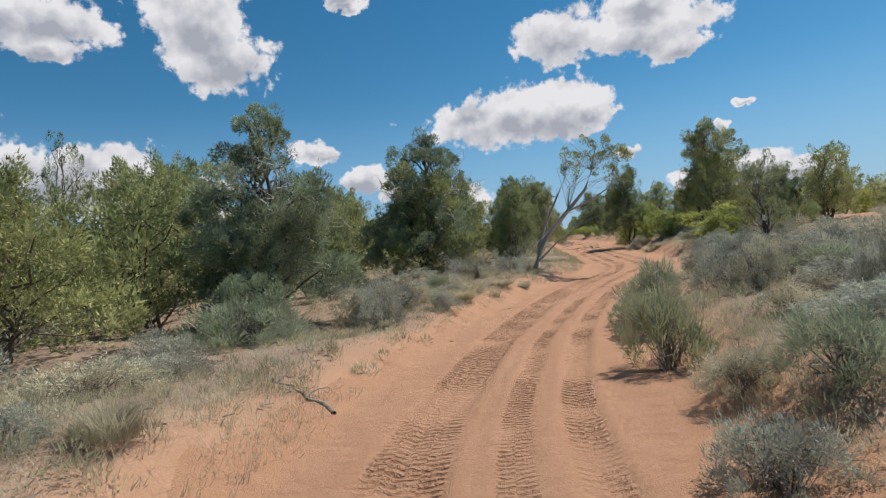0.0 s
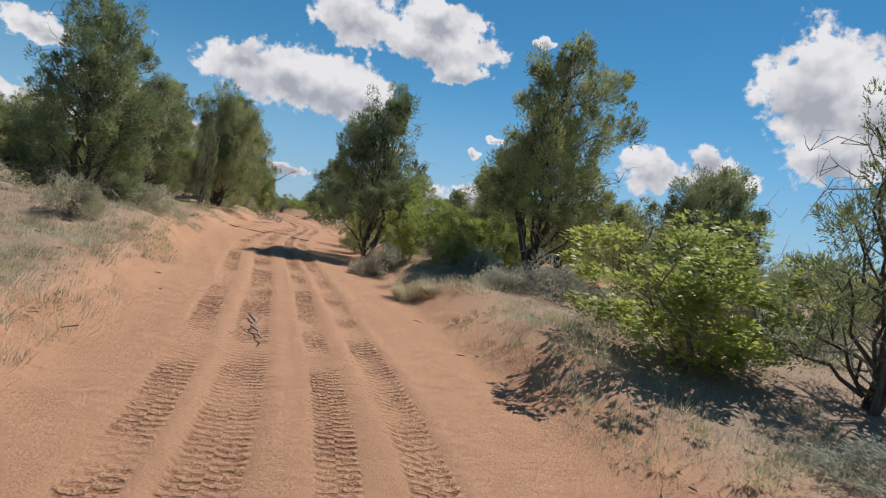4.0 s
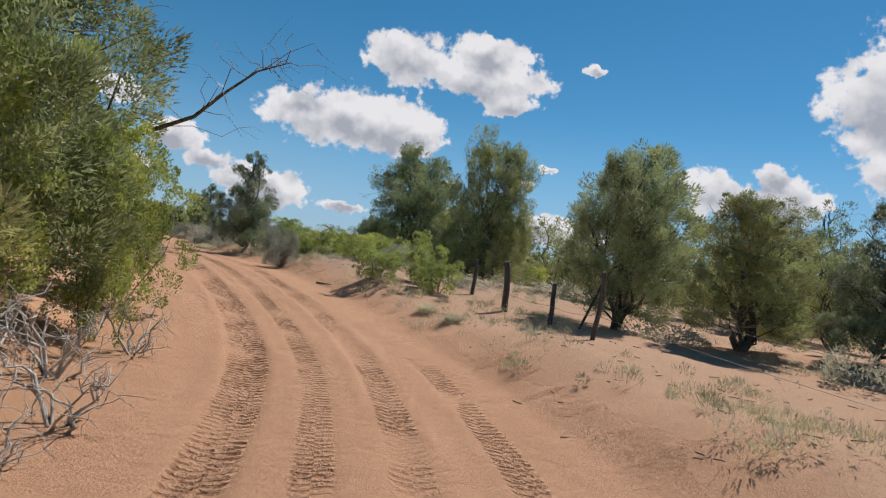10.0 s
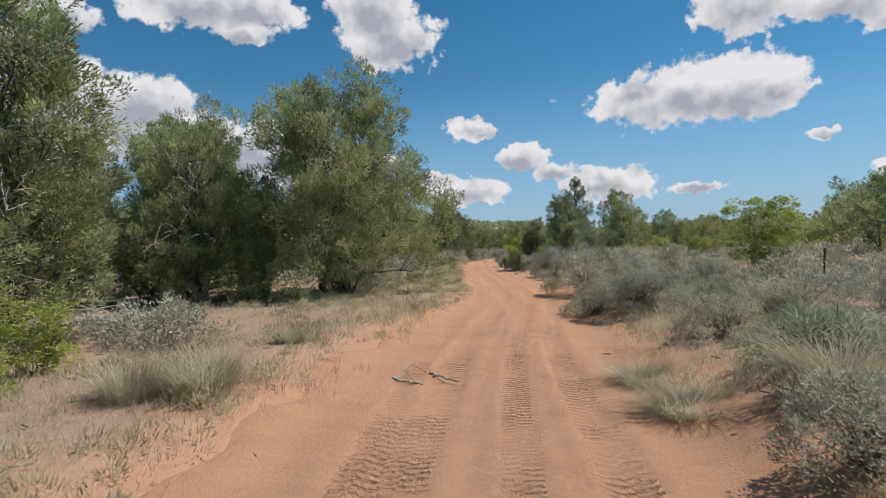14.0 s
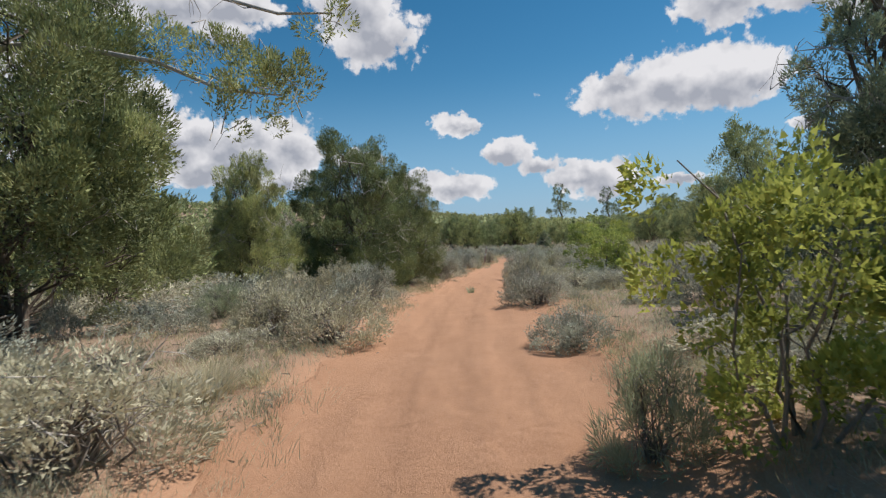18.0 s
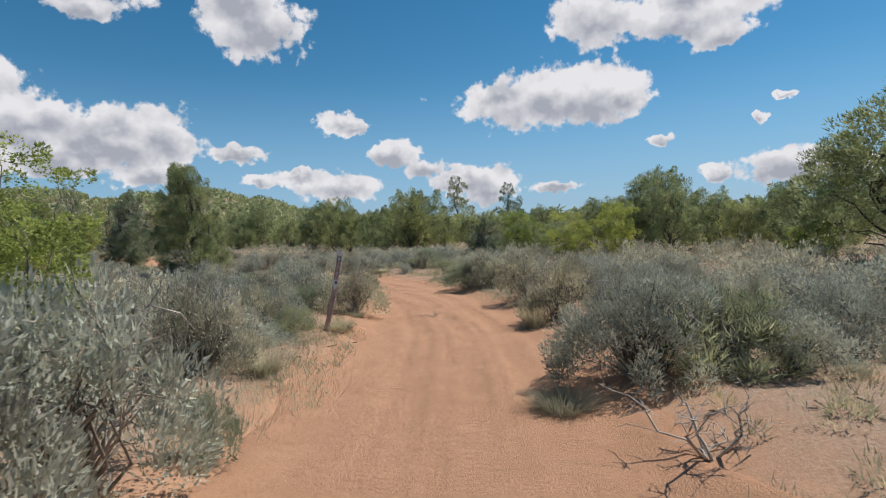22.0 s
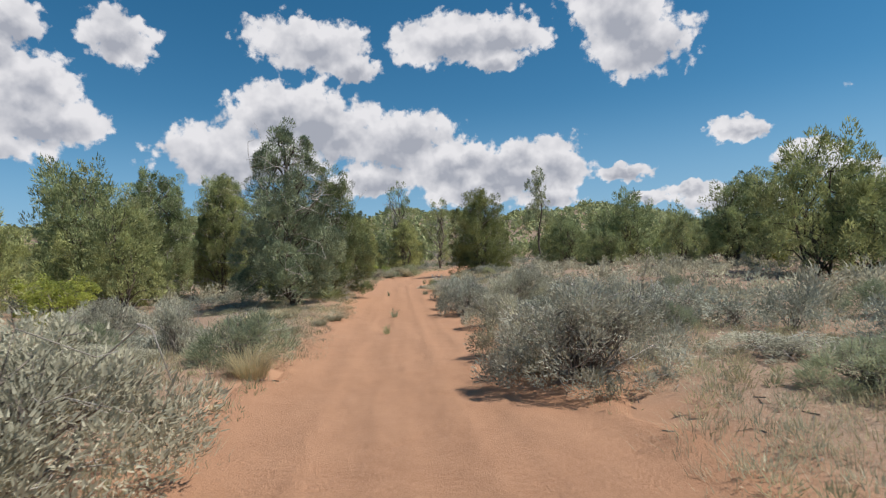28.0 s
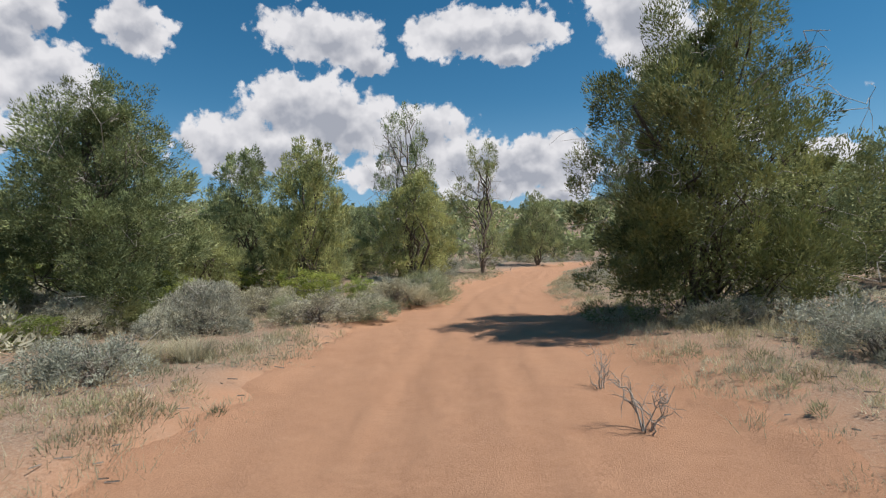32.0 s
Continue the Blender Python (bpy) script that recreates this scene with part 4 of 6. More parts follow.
grow("sage", 3.0, 150.7, 1.23, 1.33)
grow("sage", 2.8, 147.3, 1.47, 1.67)
grow("sage", 3.8, 146.9, 1.40, 1.63)
grow("sage", -3.3, 150.5, 1.44, 2.18)
grow("sage", -1.6, 150.4, 1.40, 1.80)
grow("oak", 17.9, 84.9, 1.28, 2.64)
grow("oak", 20.3, 84.3, 1.10, 2.12)
grow("juniper", 19.5, 55.7, 2.90, 2.60)
grow("oak", 16.5, 49.4, 4.00, 3.20)
grow("oak", 17.2, 52.5, 2.10, 2.20)
grow("oak", 17.3, 55.3, 2.08, 2.01)
grow("pinyon", 10.8, 131.3, 6.20, 3.40)
grow("juniper", 9.0, 119.6, 2.91, 1.62)
grow("oak", 8.0, 119.8, 1.79, 1.64)
grow("sage", 7.7, 120.1, 1.19, 1.11)
grow("sage", 9.0, 117.6, 1.02, 1.11)
grow("juniper", 11.0, 118.0, 2.61, 1.38)
grow("sage", 10.9, 114.9, 1.55, 1.70)
grow("oak", 9.8, 118.7, 1.52, 1.11)
grow("pinyon", -4.6, 14.6, 5.46, 4.31)
grow("pinyon", -12.9, 14.5, 6.98, 5.50)
grow("thin", -11.8, 18.0, 5.95, 2.03)
grow("mid", -11.1, 25.8, 6.70, 4.15)
grow("pinyon", -0.8, 27.3, 6.82, 5.60)
grow("juniper", 3.2, 28.8, 3.83, 2.36)
grow("lifted", 18.6, 39.6, 8.00, 4.80)
grow("juniper", 23.9, 50.5, 7.00, 4.40)
grow("thin", 15.4, 27.8, 4.29, 2.54)
grow("dome", 11.4, 70.3, 6.15, 5.40)
grow("oak", 15.2, 42.0, 2.15, 2.60)
grow("oak", 17.0, 42.4, 2.00, 2.40)
grow("oak", 18.7, 42.0, 2.10, 2.20)
grow("oak", 13.9, 29.2, 1.80, 3.77)
grow("oak", -6.8, 31.9, 3.72, 3.96)
grow("mid", -7.8, 40.0, 5.23, 3.92)
grow("mid", -5.0, 28.2, 4.73, 3.60)
grow("green", 2.7, 7.5, 1.30, 1.01)
grow("sage", 6.1, 12.6, 1.13, 1.83)
grow("green", 7.7, 12.0, 0.80, 2.15)
grow("sage", 2.0, 3.8, 0.66, 0.84)
grow("green", 3.1, 4.7, 0.65, 0.94)
grow("sage", 2.7, 5.6, 0.49, 0.77)
grow("green", -4.1, 11.0, 1.21, 2.05)
grow("sage", -4.8, 9.1, 0.74, 1.23)
grow("grass", -2.7, 4.4, 0.45, 0.64)
grow("sage", -3.4, 4.2, 0.34, 0.64)
grow("sage", -1.9, 13.5, 0.91, 1.17)
grow("sage", -1.2, 14.7, 0.91, 1.41)
grow("sage", -0.2, 13.9, 0.47, 0.71)
grow("deadshrub", 0.1, 22.0, 0.83, 0.95)
grow("grass", 0.3, 15.2, 0.39, 0.70)
grow("grass", 0.7, 16.6, 0.21, 0.32)
grow("grass", 1.2, 16.9, 0.24, 0.44)
grow("grass", 1.6, 18.6, 0.31, 0.77)
grow("grass", 2.4, 19.3, 0.34, 0.46)
grow("green", 5.1, 14.8, 0.51, 0.62)
grow("grass", 6.3, 17.2, 0.38, 0.66)
grow("yucca", 5.9, 15.4, 0.26, 0.43)
grow("sage", 4.6, 13.7, 0.31, 0.52)
grow("sage", 0.7, 26.1, 0.54, 1.29)
grow("juniper", 5.2, 41.9, 6.00, 3.10)
grow("dome", 0.9, 57.6, 4.00, 4.80)
grow("mid", -2.4, 55.4, 4.20, 5.20)
grow("juniper", 5.8, 53.1, 5.30, 3.70)
grow("dome", 9.3, 58.9, 7.16, 4.38)
grow("juniper", 6.4, 58.0, 6.70, 2.85)
grow("lifted", 13.5, 42.9, 6.20, 3.40)
grow("oak", 13.8, 39.6, 1.53, 1.56)
grow("oak", 15.0, 39.0, 1.37, 1.49)
grow("oak", 17.9, 40.9, 1.89, 1.85)
grow("sage", 12.8, 39.0, 1.05, 1.33)
grow("grass", 12.4, 35.5, 0.60, 0.86)
grow("grass", 12.8, 35.1, 0.39, 0.74)
grow("yucca", 6.1, 44.7, 0.93, 1.40)
grow("yucca", 6.2, 43.3, 0.95, 1.10)
grow("yucca", 5.7, 46.2, 0.90, 1.05)
grow("juniper", 20.3, 34.5, 4.06, 3.00)
grow("oak", 14.0, 45.3, 2.23, 1.62)
grow("thin", 8.4, 53.1, 4.25, 1.00)
grow("oak", 11.8, 77.0, 2.62, 2.97)
grow("green", 9.6, 60.9, 0.88, 1.29)
grow("oak", 16.8, 53.4, 2.32, 1.88)
grow("deadshrub", 14.9, 49.6, 1.21, 1.28)
grow("grass", 15.6, 52.3, 0.58, 0.84)
grow("dome", 24.3, 93.4, 7.00, 6.40)
grow("dome", 26.0, 86.5, 7.40, 4.40)
grow("mid", 30.0, 80.6, 6.90, 5.00)
grow("juniper", 25.7, 71.3, 3.57, 2.36)
grow("pinyon", 28.1, 69.9, 3.59, 2.70)
grow("juniper", 29.2, 68.6, 4.78, 2.58)
grow("mid", 31.5, 67.2, 4.66, 3.54)
grow("mid", 36.4, 87.7, 5.24, 3.85)
grow("mid", 32.1, 96.4, 4.11, 3.47)
grow("oak", 22.0, 88.5, 1.70, 2.40)
grow("dome", 10.3, 68.0, 7.20, 6.10)
grow("oak", 10.7, 63.6, 2.29, 2.10)
grow("oak", 13.6, 71.2, 2.83, 1.89)
grow("oak", 12.7, 68.2, 3.53, 1.68)
grow("sage", 11.5, 65.2, 1.15, 1.50)
grow("green", 21.5, 63.0, 0.91, 1.46)
grow("sage", 18.2, 57.9, 0.39, 0.76)
grow("grass", 19.3, 59.3, 0.19, 0.63)
grow("sage", 17.4, 57.5, 0.31, 0.62)
grow("deadshrub", 12.4, 63.5, 0.24, 1.12)
grow("deadshrub", 12.4, 60.9, 0.17, 0.76)
grow("oak", 13.7, 69.4, 2.58, 1.61)
grow("juniper", 24.3, 73.7, 4.33, 3.02)
grow("thin", 37.3, 79.3, 5.77, 4.42)
grow("oak", 18.7, 76.3, 0.96, 1.58)
grow("oak", 20.1, 75.6, 1.00, 1.54)
grow("pinyon", 15.2, 87.6, 4.30, 2.90)
grow("sage", 16.5, 81.2, 1.40, 1.06)
grow("oak", 18.9, 80.7, 0.85, 1.10)
grow("juniper", 8.9, 83.2, 5.52, 2.65)
grow("juniper", 9.7, 86.5, 4.75, 2.14)
grow("oak", 10.7, 84.5, 2.23, 2.53)
grow("oak", 10.5, 85.9, 2.89, 1.84)
grow("oak", 10.4, 83.3, 1.57, 1.82)
grow("oak", 11.2, 82.0, 2.25, 1.99)
grow("oak", 8.7, 83.2, 2.43, 2.57)
grow("green", 13.0, 77.9, 0.83, 0.73)
grow("sage", 16.2, 85.6, 1.40, 0.93)
grow("green", 15.0, 93.4, 0.85, 1.50)
grow("grass", 14.6, 92.2, 0.55, 1.00)
grow("sage", 12.4, 104.4, 1.40, 2.60)
grow("grass", 10.1, 88.0, 0.60, 1.34)
grow("grass", 8.9, 91.6, 0.55, 1.00)
grow("dome", 4.8, 103.2, 7.30, 6.20)
grow("juniper", 0.9, 101.3, 5.40, 4.20)
grow("juniper", -2.6, 99.6, 5.60, 4.40)
grow("oak", 6.3, 91.9, 0.95, 1.40)
grow("dome", -0.6, 103.2, 6.66, 4.64)
grow("juniper", 4.0, 93.3, 6.36, 3.40)
grow("oak", 7.5, 90.2, 0.67, 1.04)
grow("oak", 18.4, 109.7, 2.74, 4.00)
grow("mid", 32.8, 139.0, 5.70, 7.00)
grow("deadshrub", 12.2, 103.2, 1.25, 1.27)
grow("grass", 6.9, 108.6, 0.45, 1.00)
grow("sage", 13.4, 99.4, 0.95, 2.12)
grow("sage", 16.0, 98.6, 0.88, 1.67)
grow("sage", 14.3, 95.2, 0.63, 1.22)
grow("grass", 8.1, 94.6, 0.31, 0.63)
grow("grass", 8.5, 91.1, 0.57, 0.69)
grow("sage", 12.5, 100.0, 0.76, 1.29)
grow("grass", 13.2, 93.8, 0.36, 0.95)
grow("grass", 13.5, 92.6, 0.38, 1.05)
grow("sage", 14.3, 90.8, 0.57, 1.03)
grow("sage", 10.4, 117.3, 1.47, 1.32)
grow("sage", 1.9, 128.8, 1.07, 1.80)
grow("deadshrub", 9.4, 115.6, 0.39, 0.50)
grow("grass", 8.5, 115.2, 0.24, 0.24)
grow("grass", 3.9, 117.4, 0.36, 0.84)
grow("sage", 2.7, 115.8, 0.71, 1.44)
grow("oak", 7.3, 124.6, 2.20, 1.85)
grow("juniper", 10.2, 125.4, 4.60, 2.60)
grow("sage", 2.3, 123.7, 1.07, 1.75)
grow("green", 6.4, 124.7, 0.86, 0.78)
grow("grass", 1.9, 125.7, 0.57, 0.95)
grow("sage", 4.8, 133.9, 1.04, 1.58)
grow("sage", 5.7, 128.6, 0.72, 1.13)
grow("juniper", -10.4, 145.9, 6.70, 4.29)
grow("mid", -23.2, 151.5, 6.70, 4.67)
grow("sage", 1.1, 132.2, 1.02, 1.53)
grow("sage", 0.3, 135.7, 0.43, 0.71)
grow("sage", 4.2, 136.1, 1.22, 0.96)
grow("sage", 4.4, 137.1, 1.26, 1.14)

grow("oak", 6.6, 141.2, 2.05, 2.54)
grow("mid", 15.3, 166.3, 6.00, 4.73)
grow("sage", 5.1, 137.4, 0.76, 1.20)
grow("sage", 6.2, 137.5, 0.77, 1.11)
grow("sage", 6.9, 136.3, 0.80, 1.40)
grow("weed", 2.0, 139.4, 0.32, 0.44)
grow("sage", 3.2, 141.8, 0.95, 0.85)
grow("sage", -1.0, 147.2, 1.15, 1.66)
grow("oak", 6.9, 148.8, 2.12, 2.21)
grow("sage", 3.0, 145.7, 1.23, 1.25)
grow("sage", 4.2, 146.0, 1.19, 1.67)
grow("sage", 5.0, 144.2, 0.93, 1.14)
grow("oak", -8.0, 165.2, 3.72, 3.82)
grow("oak", -13.8, 170.2, 3.72, 4.00)
grow("mid", -32.2, 180.4, 6.70, 4.68)
grow("mid", 16.9, 177.4, 6.70, 7.00)
grow("mid", 16.6, 204.2, 6.70, 6.37)
grow("sage", -2.3, 154.5, 1.40, 1.63)
grow("sage", -5.2, 157.3, 1.44, 1.84)
grow("sage", -2.1, 157.1, 1.42, 1.55)
grow("sage", 1.9, 154.1, 0.91, 1.05)
grow("sage", 2.4, 152.6, 1.21, 1.25)
grow("sage", 3.1, 151.7, 1.18, 1.27)
grow("sage", 4.4, 152.2, 1.20, 1.46)
grow("sage", 2.2, 161.4, 1.38, 2.10)
grow("sage", -2.5, 168.2, 1.40, 1.55)
grow("sage", -4.2, 170.0, 1.38, 1.71)
grow("sage", 1.8, 169.9, 1.47, 1.83)
grow("sage", 2.0, 166.3, 1.40, 1.34)
grow("sage", 1.0, 174.6, 1.32, 1.89)
grow("sage", 2.3, 169.0, 1.24, 1.36)
grow("grass", 1.5, 165.7, 0.67, 0.63)
grow("grass", -2.2, 165.7, 0.26, 0.70)
grow("grass", -2.3, 167.7, 0.22, 0.52)
grow("green", -2.9, 164.8, 0.60, 0.80)
grow("sage", 3.3, 167.0, 1.03, 0.99)
grow("sage", -8.2, 172.3, 1.40, 1.70)
grow("grass", -4.9, 186.1, 0.34, 0.90)
grow("oak", 4.3, 201.6, 3.61, 4.00)
grow("oak", 20.9, 215.5, 3.72, 4.00)
grow("oak", 33.2, 215.9, 3.36, 4.00)
grow("mid", 17.3, 210.2, 6.70, 5.54)
grow("mid", 22.9, 190.7, 6.70, 5.72)
grow("mid", -21.0, 237.5, 6.70, 6.42)
grow("mid", -5.1, 219.0, 6.70, 6.61)
grow("mid", -10.7, 229.9, 5.47, 5.92)
grow("mid", -33.2, 243.0, 6.78, 7.00)
grow("sage", -5.2, 187.1, 1.40, 1.81)
grow("sage", -7.0, 189.5, 1.25, 1.57)
grow("grass", -5.3, 185.9, 0.36, 0.74)
grow("grass", -4.5, 185.8, 0.36, 0.79)
grow("weed", -4.5, 184.4, 0.38, 0.36)
grow("sage", -9.1, 183.8, 0.89, 1.30)
grow("grass", -8.3, 182.6, 0.52, 0.98)
grow("weed", -7.5, 181.8, 0.26, 0.31)
grow("sage", -15.0, 196.9, 1.38, 2.42)
grow("sage", -9.9, 192.4, 1.40, 2.39)
grow("sage", -4.4, 191.6, 1.17, 1.83)
grow("sage", -3.1, 187.5, 0.46, 0.93)
grow("sage", -3.2, 184.7, 0.63, 0.74)
grow("sage", -16.0, 191.0, 1.38, 2.60)
grow("sage", -13.1, 186.7, 0.74, 1.74)
grow("sage", -16.8, 187.2, 1.30, 2.34)
grow("green", -2.0, 187.4, 1.27, 1.79)
grow("grass", -10.4, 183.2, 0.40, 1.20)
grow("sage", -2.4, 198.3, 1.40, 2.60)
grow("pinyon", -28.8, 202.0, 6.60, 4.40)
grow("full", -31.4, 206.0, 5.80, 2.90)
grow("mid", -22.4, 235.5, 6.04, 5.84)
grow("mid", -42.5, 257.6, 6.63, 7.00)
grow("mid", -45.2, 200.6, 6.70, 4.93)
grow("mid", -46.0, 203.8, 6.70, 4.60)
grow("sage", -21.4, 205.6, 1.36, 2.60)
grow("sage", -19.5, 201.4, 0.80, 1.39)
grow("sage", -23.7, 205.3, 1.28, 1.49)
grow("sage", -26.4, 207.9, 1.21, 1.35)
grow("grass", -25.9, 198.8, 0.44, 1.40)
grow("grass", -24.1, 199.7, 0.28, 0.55)
grow("grass", -24.9, 200.8, 0.33, 0.71)
grow("grass", -23.2, 198.1, 0.29, 0.71)
grow("grass", -26.2, 199.9, 0.41, 1.25)
grow("sage", -19.3, 205.5, 1.09, 1.85)
grow("sage", -18.4, 201.3, 0.64, 1.13)
grow("weed", -24.2, 202.6, 0.38, 0.33)
grow("weed", -21.5, 199.7, 0.31, 0.27)
grow("mid", -37.6, 238.9, 4.80, 4.50)
grow("mid", -34.7, 241.7, 3.66, 4.23)
grow("deadshrub", -28.6, 210.2, 0.78, 0.98)
grow("grass", -29.8, 211.3, 0.55, 1.29)
grow("sage", -33.4, 215.2, 0.26, 0.70)
grow("sage", -32.6, 215.7, 0.28, 0.80)
grow("sage", -31.8, 217.0, 0.30, 0.90)
grow("sage", -31.2, 215.1, 0.28, 0.80)
grow("sage", -31.5, 213.1, 0.26, 0.70)
grow("deadshrub", -31.8, 212.6, 0.28, 0.60)
grow("sage", -37.5, 210.4, 0.22, 0.70)
grow("sage", -37.8, 210.8, 0.20, 0.80)
grow("grass", -38.6, 211.4, 0.24, 0.60)
grow("sage", -35.0, 216.8, 0.30, 0.70)
grow("green", -34.5, 217.0, 0.36, 0.60)
grow("weed", -35.6, 216.4, 0.45, 0.30)
grow("weed", -33.4, 216.8, 0.42, 0.30)
grow("sage", -31.4, 212.4, 0.30, 0.80)
grow("grass", -29.2, 209.5, 0.35, 0.34)
grow("grass", -33.0, 207.8, 0.36, 0.68)
grow("grass", -34.2, 209.1, 0.35, 0.89)
grow("grass", -34.6, 210.0, 0.30, 0.55)
grow("sage", -40.5, 213.4, 1.27, 2.05)
grow("oak", -40.7, 211.9, 0.87, 1.29)
grow("oak", -43.1, 210.5, 0.80, 1.52)
grow("green", -31.5, 214.3, 0.34, 0.60)
grow("yucca", -33.4, 214.7, 0.36, 0.50)
grow("weed", -31.0, 208.9, 0.26, 0.20)
grow("mid", -57.2, 222.0, 6.70, 6.75)
grow("mid", -57.4, 230.2, 6.70, 3.47)
grow("mid", -63.4, 243.3, 6.70, 4.09)
grow("mid", -64.4, 259.8, 6.47, 4.53)
grow("sage", -50.3, 221.8, 1.40, 2.27)
grow("oak", -50.8, 218.7, 0.84, 1.65)
grow("oak", -57.9, 228.5, 1.40, 2.67)
grow("deadshrub", -38.5, 220.7, 0.49, 0.60)
grow("deadshrub", -39.6, 222.0, 0.45, 0.42)
grow("grass", -46.0, 218.7, 0.46, 1.50)
grow("sage", -47.8, 225.0, 0.71, 1.72)
grow("sage", 10.2, 112.7, 1.40, 1.30)
grow("juniper", -8.6, 126.7, 5.33, 3.93)
grow("grass", 5.4, 110.7, 0.56, 1.20)
grow("grass", 6.4, 110.9, 0.48, 1.02)
grow("grass", 6.7, 110.1, 0.25, 0.71)
grow("grass", 5.9, 112.5, 0.63, 0.74)
grow("deadshrub", 9.9, 111.4, 0.61, 0.56)
grow("sage", 10.4, 110.6, 0.60, 0.69)
grow("sage", -2.1, 158.3, 1.46, 1.55)
grow("sage", -3.0, 161.7, 1.48, 1.44)
grow("green", -1.6, 159.1, 0.55, 0.43)
grow("sage", 4.6, 167.6, 1.30, 2.00)
grow("green", 3.0, 161.2, 1.09, 1.55)
grow("deadshrub", 2.1, 161.8, 0.48, 0.57)
grow("grass", 1.2, 160.5, 0.34, 0.68)
grow("deadshrub", 2.0, 159.1, 0.40, 0.85)
grow("sage", -5.4, 174.4, 1.40, 1.73)
grow("green", -3.0, 171.9, 0.90, 1.15)
grow("deadshrub", -4.3, 175.9, 1.02, 0.55)
grow("green", 0.3, 175.0, 1.22, 1.87)
grow("sage", 0.8, 180.9, 1.40, 2.55)
grow("oak", 6.5, 191.4, 3.00, 4.00)
grow("oak", 9.3, 190.4, 3.72, 3.66)
grow("pinyon", 1.0, 184.8, 2.78, 2.27)
grow("green", -0.6, 180.0, 0.87, 1.41)
grow("green", -5.6, 178.3, 0.75, 1.28)
grow("sage", -4.5, 176.4, 0.48, 0.88)
grow("sage", -5.8, 189.2, 1.40, 2.60)
grow("mid", -15.1, 220.0, 6.05, 6.05)
grow("mid", -6.3, 215.9, 6.70, 5.33)
grow("green", -20.0, 195.1, 0.97, 1.51)
grow("sage", -26.0, 195.1, 1.30, 2.23)
grow("grass", -18.9, 194.6, 0.57, 0.75)
grow("sage", -16.7, 198.0, 1.07, 1.29)
grow("sage", -22.2, 203.7, 1.35, 1.60)
grow("grass", -15.7, 197.3, 0.60, 1.01)
grow("sage", -16.7, 201.2, 1.25, 1.65)
grow("grass", -37.6, 212.7, 0.41, 1.01)
grow("grass", -38.2, 211.7, 0.33, 0.99)
grow("deadshrub", -40.7, 213.2, 1.09, 2.00)
grow("oak", -52.4, 220.4, 1.03, 2.15)
grow("yucca", -33.6, 214.9, 0.46, 0.55)
grow("sage", -32.4, 214.1, 0.26, 0.80)
grow("sage", -32.3, 212.7, 0.26, 0.60)
grow("green", -32.2, 213.7, 0.40, 0.80)
grow("grass", -31.7, 214.7, 0.31, 0.65)
grow("grass", -35.9, 218.2, 0.49, 1.30)
grow("weed", -33.6, 216.8, 0.49, 0.32)
grow("full", -53.1, 220.6, 6.70, 4.45)
grow("oak", 20.2, 77.7, 1.40, 1.53)
grow("grass", 19.2, 73.4, 0.30, 0.54)
grow("grass", 19.4, 72.3, 0.20, 0.48)

# ---- brush and woodland away from the track ----
# stretch along y; brush, oak and tree begin that far left and right of the track's middle, and how thick the brush stands
ZONES = (
    (-22, 20, (2.9, 9.0, 7.5), (3.0, 15.0, 15.0), 0.6, 0.8),
    (20, 46, (3.8, 9.0, 7.0), (3.6, 6.0, 10.0), 0.4, 0.5),
    (46, 76, (5.5, 6.0, 8.0), (7.5, 11.0, 11.0), 0.25, 0.16),
    (76, 98, (3.4, 5.0, 7.5), (4.6, 6.0, 11.0), 0.25, 0.25),
    (98, 118, (4.6, 8.0, 8.0), (2.8, 13.0, 15.0), 0.35, 0.8),
    (118, 150, (2.8, 9.0, 11.0), (2.5, 10.0, 14.0), 0.6, 0.9),
    (150, 176, (2.4, 13.0, 20.0), (2.4, 15.0, 20.0), 0.95, 0.95),
    (176, 186, (2.6, 13.0, 20.0), (4.4, 15.0, 20.0), 1.0, 1.0),
    (186, 203, (3.4, 30.0, 18.0), (2.9, 30.0, 21.0), 0.5, 0.95),
    (203, 225, (4.0, 6.0, 8.0), (3.6, 25.0, 15.0), 0.4, 0.34),
    (225, 280, (4.2, 5.0, 7.0), (4.0, 12.0, 11.0), 0.4, 0.35),
)
sow = np.random.default_rng(17)
taken = []


def clear_of(x, y, room):
    for u, v, r in taken:
        if (x - u) ** 2 + (y - v) ** 2 < (room + r) ** 2:
            return False
    taken.append((x, y, room))
    return True


def strewn(count, reach):
    """Random places within reach of the track, with their zone and distance to the side."""
    x, y = sow.uniform(-80, 50, count * 6), sow.uniform(-20, 285, count * 6)
    lat, high, i = near_line(x, y)
    ok = np.abs(lat) < reach
    return list(zip(x[ok], y[ok], lat[ok], LINE[i[ok], 1]))[:count]


def zone_of(along, lat):
    for a, b, left, right, thick_l, thick_r in ZONES:
        if a <= along < b:
            return (left, thick_l) if lat < 0 else (right, thick_r)
    return ZONES[-1][2], 0.4


def arrays_of(me):
    """A mesh's vertices, triangles, material and tones."""
    v = np.empty(len(me.vertices) * 3)
    me.vertices.foreach_get("co", v)
    me.calc_loop_triangles()
    t = np.empty(len(me.loop_triangles) * 3, np.int32)
    me.loop_triangles.foreach_get("vertices", t)
    tone = np.full(len(me.vertices), 0.5)
    if "tone" in me.attributes:
        me.attributes["tone"].data.foreach_get("value", tone)
    return v.reshape(-1, 3), t.reshape(-1, 3), me.materials[0], tone


